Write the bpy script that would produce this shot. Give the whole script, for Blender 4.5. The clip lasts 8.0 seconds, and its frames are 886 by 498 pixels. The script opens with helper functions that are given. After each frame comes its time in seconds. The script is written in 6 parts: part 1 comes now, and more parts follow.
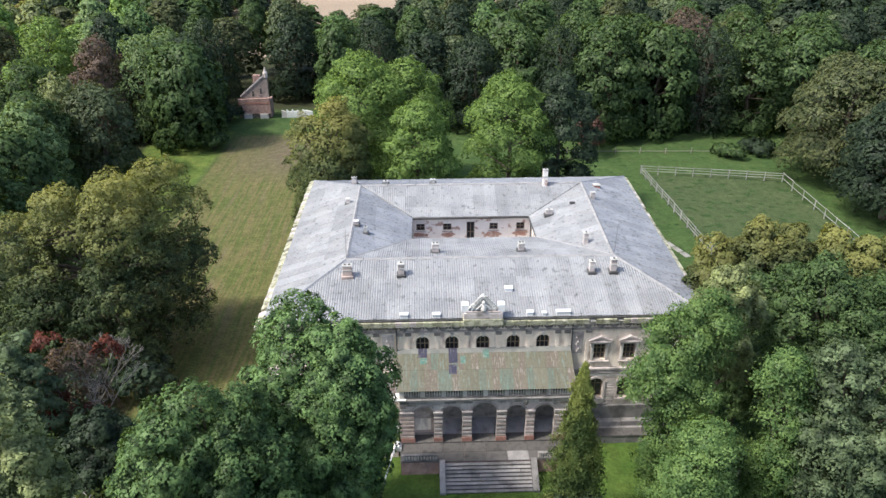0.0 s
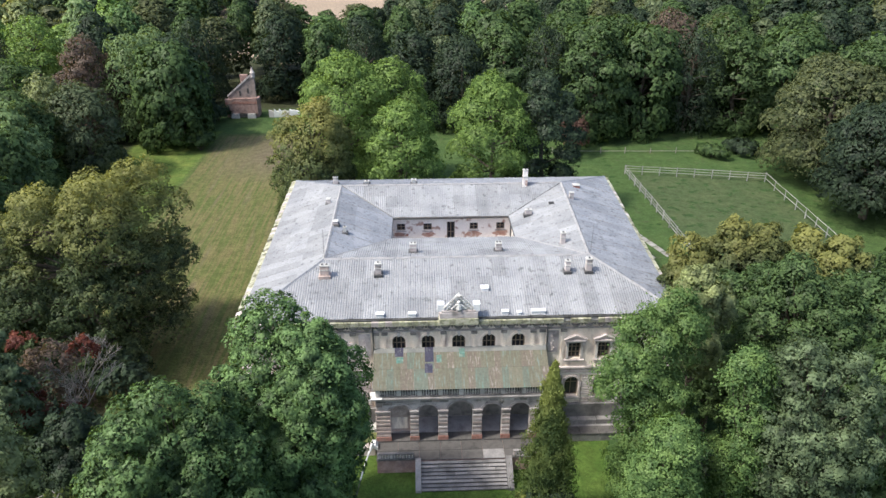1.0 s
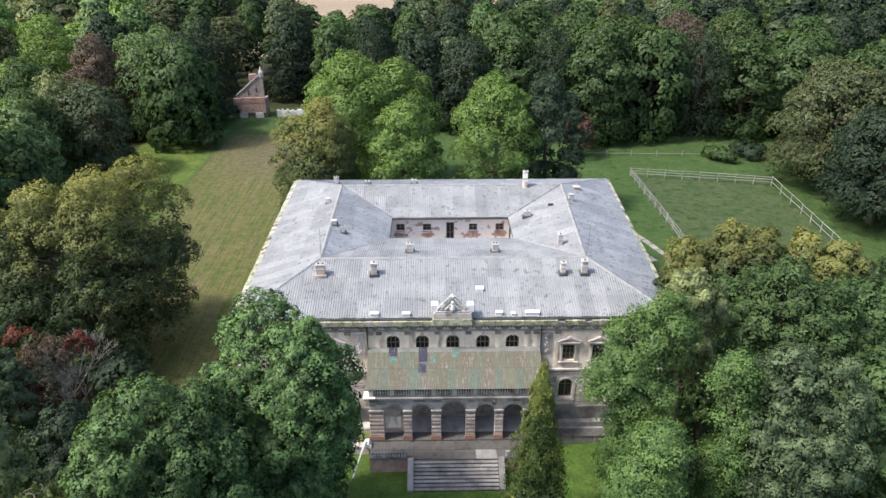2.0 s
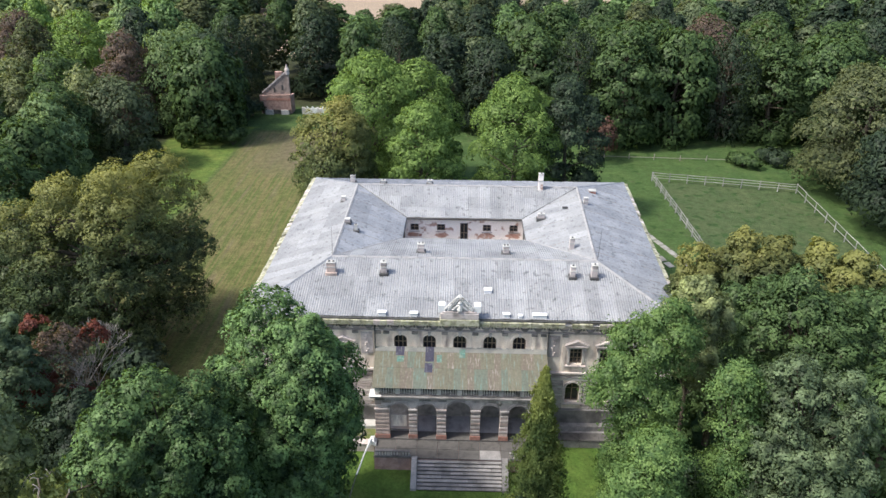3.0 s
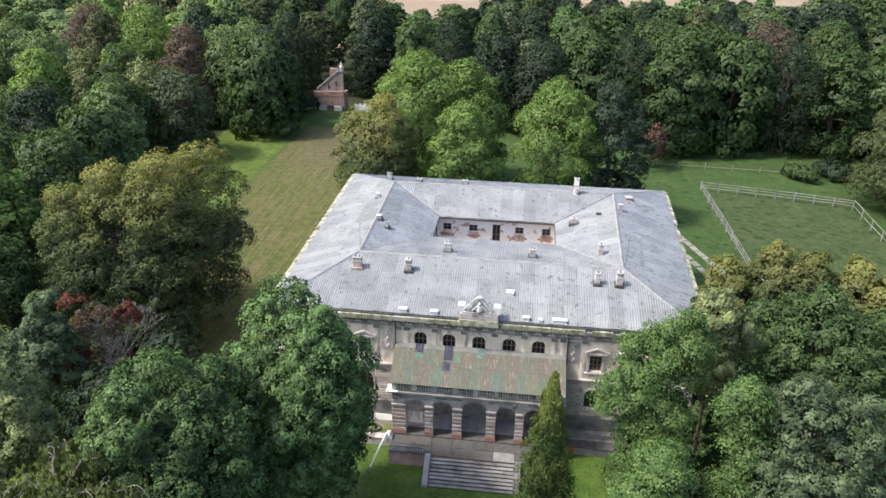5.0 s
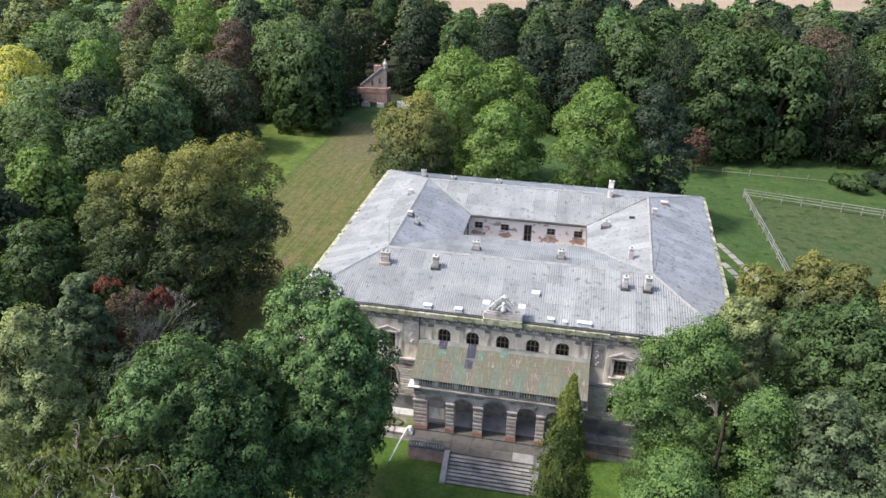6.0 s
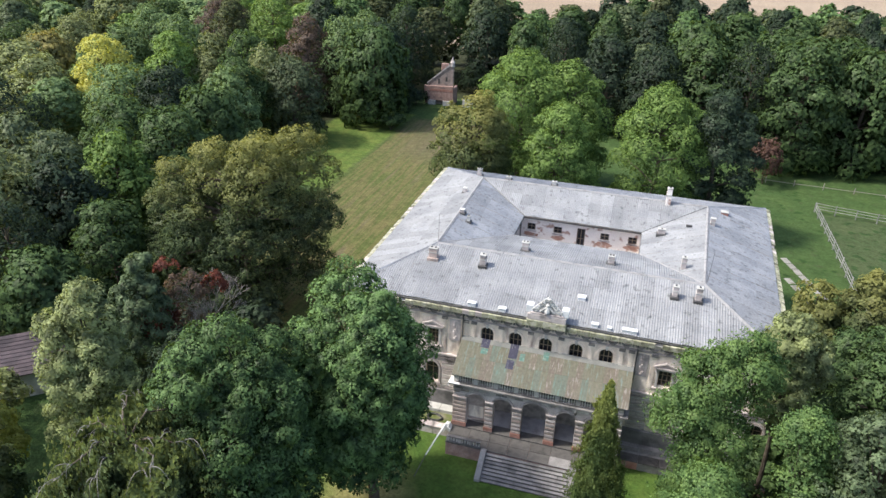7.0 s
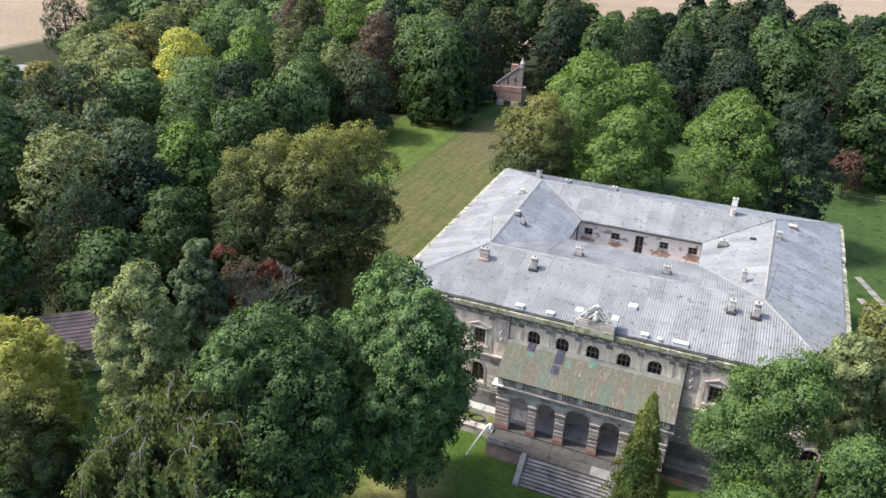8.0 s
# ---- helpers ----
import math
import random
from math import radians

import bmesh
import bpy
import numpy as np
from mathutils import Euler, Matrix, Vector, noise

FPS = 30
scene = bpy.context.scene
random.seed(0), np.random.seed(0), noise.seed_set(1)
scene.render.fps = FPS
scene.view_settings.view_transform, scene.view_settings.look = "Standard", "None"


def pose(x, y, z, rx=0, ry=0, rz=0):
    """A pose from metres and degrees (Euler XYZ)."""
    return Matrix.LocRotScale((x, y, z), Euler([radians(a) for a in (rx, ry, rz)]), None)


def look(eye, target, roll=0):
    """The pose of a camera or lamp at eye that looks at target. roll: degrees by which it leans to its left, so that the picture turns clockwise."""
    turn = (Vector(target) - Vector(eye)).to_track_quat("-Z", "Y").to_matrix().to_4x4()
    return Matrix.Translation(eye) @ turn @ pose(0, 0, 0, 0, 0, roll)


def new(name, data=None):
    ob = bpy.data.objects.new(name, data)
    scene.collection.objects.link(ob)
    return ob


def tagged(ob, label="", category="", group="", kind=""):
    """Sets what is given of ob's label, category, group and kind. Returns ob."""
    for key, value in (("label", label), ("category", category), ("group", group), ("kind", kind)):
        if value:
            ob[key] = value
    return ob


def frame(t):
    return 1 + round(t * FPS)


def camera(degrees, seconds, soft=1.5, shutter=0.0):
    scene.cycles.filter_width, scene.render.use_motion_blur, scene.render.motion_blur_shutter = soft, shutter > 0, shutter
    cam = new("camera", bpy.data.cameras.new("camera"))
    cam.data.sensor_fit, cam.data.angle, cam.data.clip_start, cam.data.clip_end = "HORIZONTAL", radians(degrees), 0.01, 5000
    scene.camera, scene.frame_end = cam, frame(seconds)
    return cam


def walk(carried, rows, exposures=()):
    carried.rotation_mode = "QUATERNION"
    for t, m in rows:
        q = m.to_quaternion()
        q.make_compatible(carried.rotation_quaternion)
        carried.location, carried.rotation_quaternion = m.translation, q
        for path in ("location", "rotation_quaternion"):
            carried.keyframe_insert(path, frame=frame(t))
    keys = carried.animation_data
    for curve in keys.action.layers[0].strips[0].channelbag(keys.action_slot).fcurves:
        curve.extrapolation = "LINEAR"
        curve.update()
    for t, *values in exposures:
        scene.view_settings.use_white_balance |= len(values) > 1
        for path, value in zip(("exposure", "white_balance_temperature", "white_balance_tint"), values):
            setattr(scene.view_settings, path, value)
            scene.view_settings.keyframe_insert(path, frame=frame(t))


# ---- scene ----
cam = camera(63.6, 8.0, soft=1.5)
PATH = [
    (0, (-3.947, -42.607, 36.637), (-3.899, -40.816, 35.748), -0.3),
    (0.5, (-3.333, -42.925, 36.798), (-3.273, -41.135, 35.907), -0.1),
    (1, (-2.66, -42.975, 36.839), (-2.596, -41.185, 35.948), -0.1),
    (2.5, (-0.797, -43.238, 36.986), (-0.803, -41.447, 36.097), 0.2),
    (3, (-0.15, -43.292, 37.071), (-0.196, -41.501, 36.18), 0.4),
    (3.5, (0.45, -43.356, 37.149), (0.365, -41.568, 36.258), 0.5),
    (4, (1.023, -43.377, 37.187), (0.901, -41.59, 36.296), 0.6),
    (4.5, (1.669, -43.43, 37.199), (1.506, -41.647, 36.309), 0.7),
    (6, (3.439, -43.374, 37.148), (3.116, -41.615, 36.253), 1.2),
    (6.5, (4.084, -43.364, 37.096), (3.672, -41.624, 36.2), 1.4),
    (7, (4.71, -43.304, 37.092), (4.212, -41.588, 36.193), 1.6),
    (7.5, (5.327, -43.172, 37.079), (4.746, -41.484, 36.178), 1.7),
    (8, (5.829, -42.808, 37.051), (5.155, -41.156, 36.147), 1.7),
]
walk(cam, [(t, look(eye, target, roll)) for t, eye, target, roll in PATH])

# ---- world, sun, exposure ----
SUN_ELEV, SUN_AZ = 55.0, 252.0          # degrees; azimuth clockwise from +y
scene.view_settings.exposure = 1.0
world = bpy.data.worlds.new("sky")
scene.world = world
world.use_nodes = True
wt = world.node_tree
sky = wt.nodes.new("ShaderNodeTexSky")
sky.sky_type = 'NISHITA'
sky.sun_disc = False
sky.sun_elevation = radians(SUN_ELEV)
sky.sun_rotation = radians(SUN_AZ)
sky.air_density, sky.dust_density, sky.ozone_density = 1.0, 3.2, 1.6
wt.links.new(sky.outputs[0], wt.nodes["Background"].inputs[0])
wt.nodes["Background"].inputs[1].default_value = 0.15
sun = new("sun", bpy.data.lights.new("sun", 'SUN'))
sun.data.energy, sun.data.angle, sun.data.color = 2.4, radians(7.0), (1.0, 0.94, 0.84)
sa, se = radians(SUN_AZ), radians(SUN_ELEV)
sun.matrix_world = look((0, 0, 80), (-math.sin(sa) * math.cos(se) * 50, -math.cos(sa) * math.cos(se) * 50, 80 - math.sin(se) * 50))

# ---- materials ----


def ramp_mix(nt, fac, a, b):
    m = nt.nodes.new("ShaderNodeMix")
    m.data_type = 'RGBA'
    nt.links.new(fac, m.inputs[0])
    for k, v in ((6, a), (7, b)):
        if isinstance(v, tuple):
            m.inputs[k].default_value = (*v, 1)
        else:
            nt.links.new(v, m.inputs[k])
    return m.outputs[2]


def noise_fac(nt, scale, lo=0.35, hi=0.65, detail=4.0, vec=None, stretch=None):
    n = nt.nodes.new("ShaderNodeTexNoise")
    n.inputs["Scale"].default_value, n.inputs["Detail"].default_value = scale, detail
    src = vec
    if src is None:
        g = nt.nodes.new("ShaderNodeNewGeometry")
        src = g.outputs["Position"]
    if stretch:
        mp = nt.nodes.new("ShaderNodeMapping")
        mp.inputs["Scale"].default_value = stretch
        nt.links.new(src, mp.inputs[0])
        src = mp.outputs[0]
    nt.links.new(src, n.inputs["Vector"])
    r = nt.nodes.new("ShaderNodeMapRange")
    r.inputs[1].default_value, r.inputs[2].default_value = lo, hi
    nt.links.new(n.outputs[0], r.inputs[0])
    return r.outputs[0]


def math_node(nt, op, a, b=None, c=None):
    n = nt.nodes.new("ShaderNodeMath")
    n.operation = op
    for i, v in enumerate((a, b, c)):
        if v is None:
            continue
        if isinstance(v, (int, float)):
            n.inputs[i].default_value = v
        else:
            nt.links.new(v, n.inputs[i])
    return n.outputs[0]


def vary(nt, col, fac, amount):
    """Multiply a colour's value by 1 - amount .. 1 + amount, by fac (0..1)."""
    h = nt.nodes.new("ShaderNodeHueSaturation")
    nt.links.new(col, h.inputs["Color"])
    nt.links.new(math_node(nt, 'MULTIPLY_ADD', fac, 2 * amount, 1 - amount), h.inputs["Value"])
    return h.outputs[0]


def surface(name, a, b, scale=1.5, rough=0.85, stain=None, stain_scale=0.6, stain_lo=0.5, stain_hi=0.75, grain=25.0, bump=0.25,
            bump_scale=30.0, metal=0.0, rnd=0.0, stretch=None, spec=0.3):
    """A two-scale mottled surface: colours a and b by a middle noise, a stain colour by a coarse one, fine grain and relief."""
    m = bpy.data.materials.new(name)
    m.use_nodes = True
    nt = m.node_tree
    bsdf = nt.nodes["Principled BSDF"]
    col = ramp_mix(nt, noise_fac(nt, scale, stretch=stretch), a, b)
    if stain:
        col = ramp_mix(nt, noise_fac(nt, stain_scale, stain_lo, stain_hi, 6.0, stretch=stretch), col, stain)
    col = vary(nt, col, noise_fac(nt, grain, 0.2, 0.8, 2.0), 0.18)
    if rnd:
        oi = nt.nodes.new("ShaderNodeObjectInfo")
        col = vary(nt, col, oi.outputs["Random"], rnd)
    nt.links.new(col, bsdf.inputs["Base Color"])
    bsdf.inputs["Roughness"].default_value, bsdf.inputs["Metallic"].default_value = rough, metal
    bsdf.inputs["Specular IOR Level"].default_value = spec
    if bump:
        bn = nt.nodes.new("ShaderNodeBump")
        bn.inputs["Strength"].default_value, bn.inputs["Distance"].default_value = bump, 0.03
        nt.links.new(noise_fac(nt, bump_scale, 0.2, 0.8), bn.inputs["Height"])
        nt.links.new(bn.outputs[0], bsdf.inputs["Normal"])
    return m


def foliage(name, a, b, trans=0.30, top=None):
    """Leaves: colours a and b by clumps, top where the crown turns first, with sunlight painted in; each leaf varies,
    and some light passes through.
    """
    m = bpy.data.materials.new(name)
    m.use_nodes = True
    nt = m.node_tree
    nt.nodes.remove(nt.nodes["Principled BSDF"])
    col = ramp_mix(nt, noise_fac(nt, 1.5, 0.38, 0.62, 3.0), a, b)
    if top:                                                     # leaves that turn first at the crown's top, its sunlit tone painted in
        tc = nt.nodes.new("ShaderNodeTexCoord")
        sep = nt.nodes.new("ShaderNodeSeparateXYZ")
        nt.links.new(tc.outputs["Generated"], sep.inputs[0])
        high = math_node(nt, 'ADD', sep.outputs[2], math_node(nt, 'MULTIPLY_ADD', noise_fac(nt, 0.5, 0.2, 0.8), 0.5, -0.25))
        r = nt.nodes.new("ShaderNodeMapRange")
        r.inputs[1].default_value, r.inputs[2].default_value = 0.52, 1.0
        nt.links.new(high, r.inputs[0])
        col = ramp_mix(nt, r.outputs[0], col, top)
    g = nt.nodes.new("ShaderNodeNewGeometry")
    col = vary(nt, col, g.outputs["Random Per Island"], 0.14)
    oi = nt.nodes.new("ShaderNodeObjectInfo")
    col = vary(nt, col, oi.outputs["Random"], 0.15)
    d = nt.nodes.new("ShaderNodeBsdfDiffuse")
    t = nt.nodes.new("ShaderNodeBsdfTranslucent")
    gl = nt.nodes.new("ShaderNodeBsdfGlossy")
    gl.inputs["Roughness"].default_value = 0.45
    nt.links.new(col, d.inputs[0])
    warm = nt.nodes.new("ShaderNodeMix")
    warm.data_type, warm.blend_type = 'RGBA', 'MULTIPLY'
    warm.inputs[0].default_value = 1.0
    warm.inputs[7].default_value = (1.55, 1.45, 0.75, 1)
    nt.links.new(col, warm.inputs[6])
    nt.links.new(warm.outputs[2], t.inputs[0])
    mx = nt.nodes.new("ShaderNodeMixShader")
    mx.inputs[0].default_value = trans
    nt.links.new(d.outputs[0], mx.inputs[1])
    nt.links.new(t.outputs[0], mx.inputs[2])
    m2 = nt.nodes.new("ShaderNodeMixShader")
    m2.inputs[0].default_value = 0.008
    nt.links.new(mx.outputs[0], m2.inputs[1])
    nt.links.new(gl.outputs[0], m2.inputs[2])
    nt.links.new(m2.outputs[0], nt.nodes["Material Output"].inputs[0])
    return m


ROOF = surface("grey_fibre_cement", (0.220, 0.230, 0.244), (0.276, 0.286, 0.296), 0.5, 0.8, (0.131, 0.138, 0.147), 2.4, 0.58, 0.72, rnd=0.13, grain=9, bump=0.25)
# Darker sheets: weathering, and shade painted into slopes that face away from the sun.
ROOF_DARK = surface("weathered_shade_toned_fibre_cement", (0.197, 0.214, 0.243), (0.247, 0.263, 0.288), 0.6, 0.8, (0.124, 0.137, 0.152), 2.6, 0.54, 0.70, rnd=0.12, grain=7, bump=0.3)
RIDGE = surface("pale_ridge_cap", (0.268, 0.270, 0.277), (0.311, 0.310, 0.313), 1.2, 0.8, (0.203, 0.203, 0.206), 1.5)
PLASTER = surface("stained_ochre_plaster", (0.775, 0.665, 0.555), (0.865, 0.78, 0.675), 1.6, 0.9, (0.42, 0.345, 0.305), 1.5, 0.50, 0.68, grain=14, bump=0.3, stretch=(1.0, 1.0, 0.35))
STONE = surface("grey_weathered_stone", (0.42, 0.370, 0.355), (0.54, 0.49, 0.47), 1.6, 0.9, (0.21, 0.195, 0.185), 1.5, 0.52, 0.70, rnd=0.2, grain=16)
WEATHERED = surface("sooty_shaded_carved_stone", (0.24, 0.22, 0.20), (0.34, 0.31, 0.28), 1.8, 0.9, (0.15, 0.14, 0.135), 1.6, 0.5, 0.7, rnd=0.18, grain=16)
FADED_BRICK = surface("faded_red_brick", (0.32, 0.20, 0.17), (0.44, 0.30, 0.26), 2.5, 0.9, (0.22, 0.155, 0.14), 1.0, 0.5, 0.7, grain=10)
PINK_STONE = surface("pinkish_weathered_stone", (0.33, 0.265, 0.24), (0.43, 0.355, 0.32), 1.8, 0.9, (0.22, 0.19, 0.18), 1.4, 0.5, 0.7, rnd=0.18, grain=14)
PINK_PATCH = surface("bare_reddish_brickwork", (0.36, 0.20, 0.155), (0.48, 0.31, 0.25), 3.0, 0.9, (0.60, 0.50, 0.44), 2.6, 0.54, 0.64, grain=12)
STONE_DARK = surface("blackened_and_shaded_stone", (0.19, 0.185, 0.185), (0.27, 0.26, 0.255), 1.5, 0.9, (0.10, 0.10, 0.10), 0.8, 0.5, 0.7, rnd=0.2, grain=12)
PALE_STONE = surface("pale_limestone", (0.52, 0.49, 0.46), (0.62, 0.59, 0.55), 2.0, 0.85, (0.25, 0.23, 0.21), 1.2, 0.55, 0.75, rnd=0.18)
BRICK = surface("red_brick", (0.27, 0.13, 0.10), (0.36, 0.20, 0.16), 3.0, 0.9, (0.33, 0.29, 0.26), 1.2, 0.55, 0.75, rnd=0.2)
MOSS = surface("lichen_covered_ledge", (0.31, 0.318, 0.20), (0.42, 0.41, 0.335), 3.6, 0.95, (0.17, 0.172, 0.12), 2.6, 0.48, 0.62, rnd=0.25, grain=11)
GUTTER = surface("dark_zinc_gutter", (0.07, 0.07, 0.07), (0.12, 0.12, 0.12), 2.0, 0.55, metal=0.4)
ZINC = surface("bare_zinc_sheet", (0.722, 0.741, 0.760), (0.798, 0.807, 0.817), 1.5, 0.4, bump=0.05, spec=0.5)
PINK = surface("flaking_pink_plaster", (0.80, 0.735, 0.685), (0.86, 0.815, 0.77), 0.9, 0.92, (0.42, 0.28, 0.23), 1.5, 0.58, 0.66, grain=12)
GLASS_DARK = surface("dusty_dark_glass", (0.012, 0.013, 0.016), (0.03, 0.03, 0.035), 2.0, 0.25, bump=0, spec=0.5)
FRAME = surface("old_wooden_frame", (0.16, 0.12, 0.085), (0.23, 0.18, 0.13), 4.0, 0.8)
PORCH_ROOF = surface("verdigris_and_rust_sheet", (0.122, 0.120, 0.086), (0.144, 0.139, 0.108), 2.2, 0.8, (0.150, 0.186, 0.162), 2.4, 0.55, 0.66, rnd=0.06, grain=6, stretch=(3.4, 0.45, 0.45))
PORCH_RUST = surface("rusty_sheet", (0.142, 0.119, 0.100), (0.140, 0.130, 0.100), 2.2, 0.8, (0.235, 0.220, 0.200), 3.4, 0.56, 0.63, rnd=0.06, grain=6, stretch=(3.4, 0.45, 0.45))
PORCH_TEAL = surface("verdigris_sheet", (0.108, 0.132, 0.110), (0.132, 0.134, 0.106), 2.4, 0.8, (0.118, 0.182, 0.156), 2.4, 0.52, 0.64, rnd=0.06, grain=6, stretch=(3.0, 0.5, 0.5))
PATCH_TEAL = surface("bright_verdigris_sheet", (0.065, 0.185, 0.160), (0.115, 0.165, 0.138), 2.8, 0.8, (0.175, 0.235, 0.205), 3.0, 0.54, 0.64, grain=6)
# dark reflection of the windows, laid on the portico roof as patches
PORCH_BLUE = surface("violet_reflection_patch", (0.030, 0.032, 0.058), (0.050, 0.050, 0.080), 2.5, 0.7, (0.11, 0.11, 0.135), 2.4, 0.56, 0.7, grain=8)
PAVING = surface("worn_grey_paving", (0.080, 0.077, 0.075), (0.135, 0.128, 0.123), 1.6, 0.9, (0.046, 0.045, 0.045), 1.6, 0.5, 0.72, rnd=0.1)
CONCRETE = surface("pale_concrete", (0.40, 0.40, 0.38), (0.50, 0.50, 0.48), 2.0, 0.9, (0.30, 0.30, 0.28), 1.5, 0.5, 0.7, rnd=0.15)
SLATE = surface("blue_grey_flashing", (0.17, 0.18, 0.175), (0.22, 0.22, 0.20), 1.5, 0.8, (0.14, 0.15, 0.15), 1.2, rnd=0.06)
CARVED = surface("pale_carved_stone", (0.55, 0.55, 0.53), (0.68, 0.68, 0.66), 3.0, 0.85, (0.34, 0.33, 0.32), 2.5, 0.5, 0.7)
DIRTY_SLAB = surface("dirty_concrete_slab", (0.22, 0.215, 0.20), (0.29, 0.285, 0.265), 1.5, 0.95, (0.14, 0.14, 0.10), 1.2, 0.5, 0.7, rnd=0.2)
PORCH_FLOOR = surface("violet_grey_flagstones", (0.33, 0.32, 0.335), (0.42, 0.405, 0.42), 1.5, 0.9, (0.22, 0.21, 0.22), 1.2, 0.5, 0.7, rnd=0.1)
FENCE_WOOD = surface("silvered_fence_wood", (0.21, 0.215, 0.205), (0.30, 0.305, 0.29), 2.0, 0.85, rnd=0.2)
BARK = surface("tree_bark", (0.07, 0.055, 0.04), (0.12, 0.10, 0.075), 3.0, 0.95, bump=0.6, bump_scale=8)
PALE_BOUGH = surface("pale_weathered_boughs", (0.19, 0.18, 0.165), (0.27, 0.255, 0.235), 3.0, 0.95)
BARK_GREY = surface("grey_bare_branches", (0.19, 0.175, 0.16), (0.27, 0.25, 0.23), 3.0, 0.95)
WHITE = surface("white_painted_board", (0.68, 0.68, 0.66), (0.78, 0.78, 0.76), 2.0, 0.7)
TILE_RED = surface("red_brown_roof_tiles", (0.066, 0.054, 0.062), (0.100, 0.080, 0.088), 1.5, 0.85, (0.046, 0.040, 0.046), 0.7, 0.5, 0.7, rnd=0.15)

LEAF = {
    "green": foliage("leaf_green", (0.032, 0.057, 0.024), (0.098, 0.156, 0.060)),
    "leafy": foliage("leaf_light_green", (0.076, 0.122, 0.055), (0.204, 0.290, 0.126)),
    "chestnut": foliage("leaf_chestnut", (0.027, 0.053, 0.023), (0.156, 0.254, 0.097)),
    "dark": foliage("leaf_dark", (0.019, 0.031, 0.022), (0.054, 0.082, 0.048)),
    "bright": foliage("leaf_bright", (0.076, 0.132, 0.037), (0.204, 0.308, 0.088)),
    "olive": foliage("leaf_olive", (0.076, 0.096, 0.045), (0.282, 0.325, 0.148)),
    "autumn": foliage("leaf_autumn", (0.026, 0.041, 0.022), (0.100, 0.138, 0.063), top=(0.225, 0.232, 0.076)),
    "dusky": foliage("leaf_dusky_olive", (0.042, 0.056, 0.030), (0.126, 0.146, 0.067)),
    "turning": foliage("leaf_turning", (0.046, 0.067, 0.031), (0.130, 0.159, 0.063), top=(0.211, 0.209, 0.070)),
    "gold": foliage("leaf_gold", (0.120, 0.121, 0.048), (0.289, 0.261, 0.092)),
    "blue": foliage("leaf_blue_green", (0.050, 0.073, 0.041), (0.147, 0.185, 0.099)),
    "silvery": foliage("leaf_grey_green", (0.040, 0.060, 0.033), (0.153, 0.210, 0.111)),
    "ash": foliage("leaf_ash", (0.073, 0.134, 0.049), (0.168, 0.261, 0.087)),
    "red": foliage("leaf_red_brown", (0.098, 0.036, 0.030), (0.175, 0.066, 0.048)),
    "brown": foliage("leaf_brown", (0.067, 0.055, 0.048), (0.124, 0.091, 0.070)),
    "yellow": foliage("leaf_yellow", (0.335, 0.352, 0.088), (0.481, 0.473, 0.123)),
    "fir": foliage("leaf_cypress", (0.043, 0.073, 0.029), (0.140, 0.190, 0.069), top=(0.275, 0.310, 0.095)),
    "willow": foliage("leaf_willow", (0.053, 0.074, 0.037), (0.240, 0.298, 0.134)),
    "rust": foliage("leaf_rust", (0.085, 0.050, 0.042), (0.155, 0.094, 0.074)),
}

# ---- helpers ----


def part(name, bm, material, parent, label=""):
    me = bpy.data.meshes.new(name)
    bm.to_mesh(me)
    bm.free()
    me.materials.append(material)
    ob = new(name, me)
    ob.parent = parent
    if label:
        ob["label"] = label
    return ob


def thing(name, label, category, at=(0, 0, 0), group="", kind=""):
    e = new(name)
    e.location = at
    return tagged(e, label, category, group, kind)


def box(bm, x0, x1, y0, y1, z0, z1):
    v = [bm.verts.new((x, y, z)) for z in (z0, z1) for x, y in ((x0, y0), (x1, y0), (x1, y1), (x0, y1))]
    for f in ((3, 2, 1, 0), (4, 5, 6, 7), (0, 1, 5, 4), (1, 2, 6, 5), (2, 3, 7, 6), (3, 0, 4, 7)):
        bm.faces.new([v[i] for i in f])
    return v


def bx(x0, x1, y0, y1, z0, z1, bevel=0.0):
    bm = bmesh.new()
    box(bm, x0, x1, y0, y1, z0, z1)
    if bevel:
        bmesh.ops.bevel(bm, geom=bm.edges[:], offset=bevel, segments=1, affect='EDGES')
    return bm


def prism(bm, pts, lift):
    """A solid from a closed ring of 3D points, moved by lift."""
    a = [bm.verts.new(p) for p in pts]
    b = [bm.verts.new(Vector(p) + Vector(lift)) for p in pts]
    n = len(pts)
    bm.faces.new(a[::-1])
    bm.faces.new(b)
    for i in range(n):
        bm.faces.new((a[i], a[(i + 1) % n], b[(i + 1) % n], b[i]))


def tube(bm, p, q, r0, r1, n=6):
    p, q = Vector(p), Vector(q)
    d = (q - p).normalized()
    u = d.orthogonal().normalized()
    w = d.cross(u)
    rings = []
    for c, r in ((p, r0), (q, r1)):
        rings.append([bm.verts.new(c + (u * math.cos(2 * math.pi * i / n) + w * math.sin(2 * math.pi * i / n)) * r) for i in range(n)])
    for i in range(n):
        bm.faces.new((rings[0][i], rings[0][(i + 1) % n], rings[1][(i + 1) % n], rings[1][i]))
    bm.faces.new(rings[0][::-1])
    bm.faces.new(rings[1])


def lathe(bm, c, prof, n=8):
    """A turned solid at c from rows of (radius, height)."""
    rings = [[bm.verts.new((c[0] + r * math.cos(2 * math.pi * i / n), c[1] + r * math.sin(2 * math.pi * i / n), c[2] + h)) for i in range(n)] for r, h in prof]
    for a, b in zip(rings, rings[1:]):
        for i in range(n):
            bm.faces.new((a[i], a[(i + 1) % n], b[(i + 1) % n], b[i]))
    bm.faces.new(rings[0][::-1])
    bm.faces.new(rings[-1])


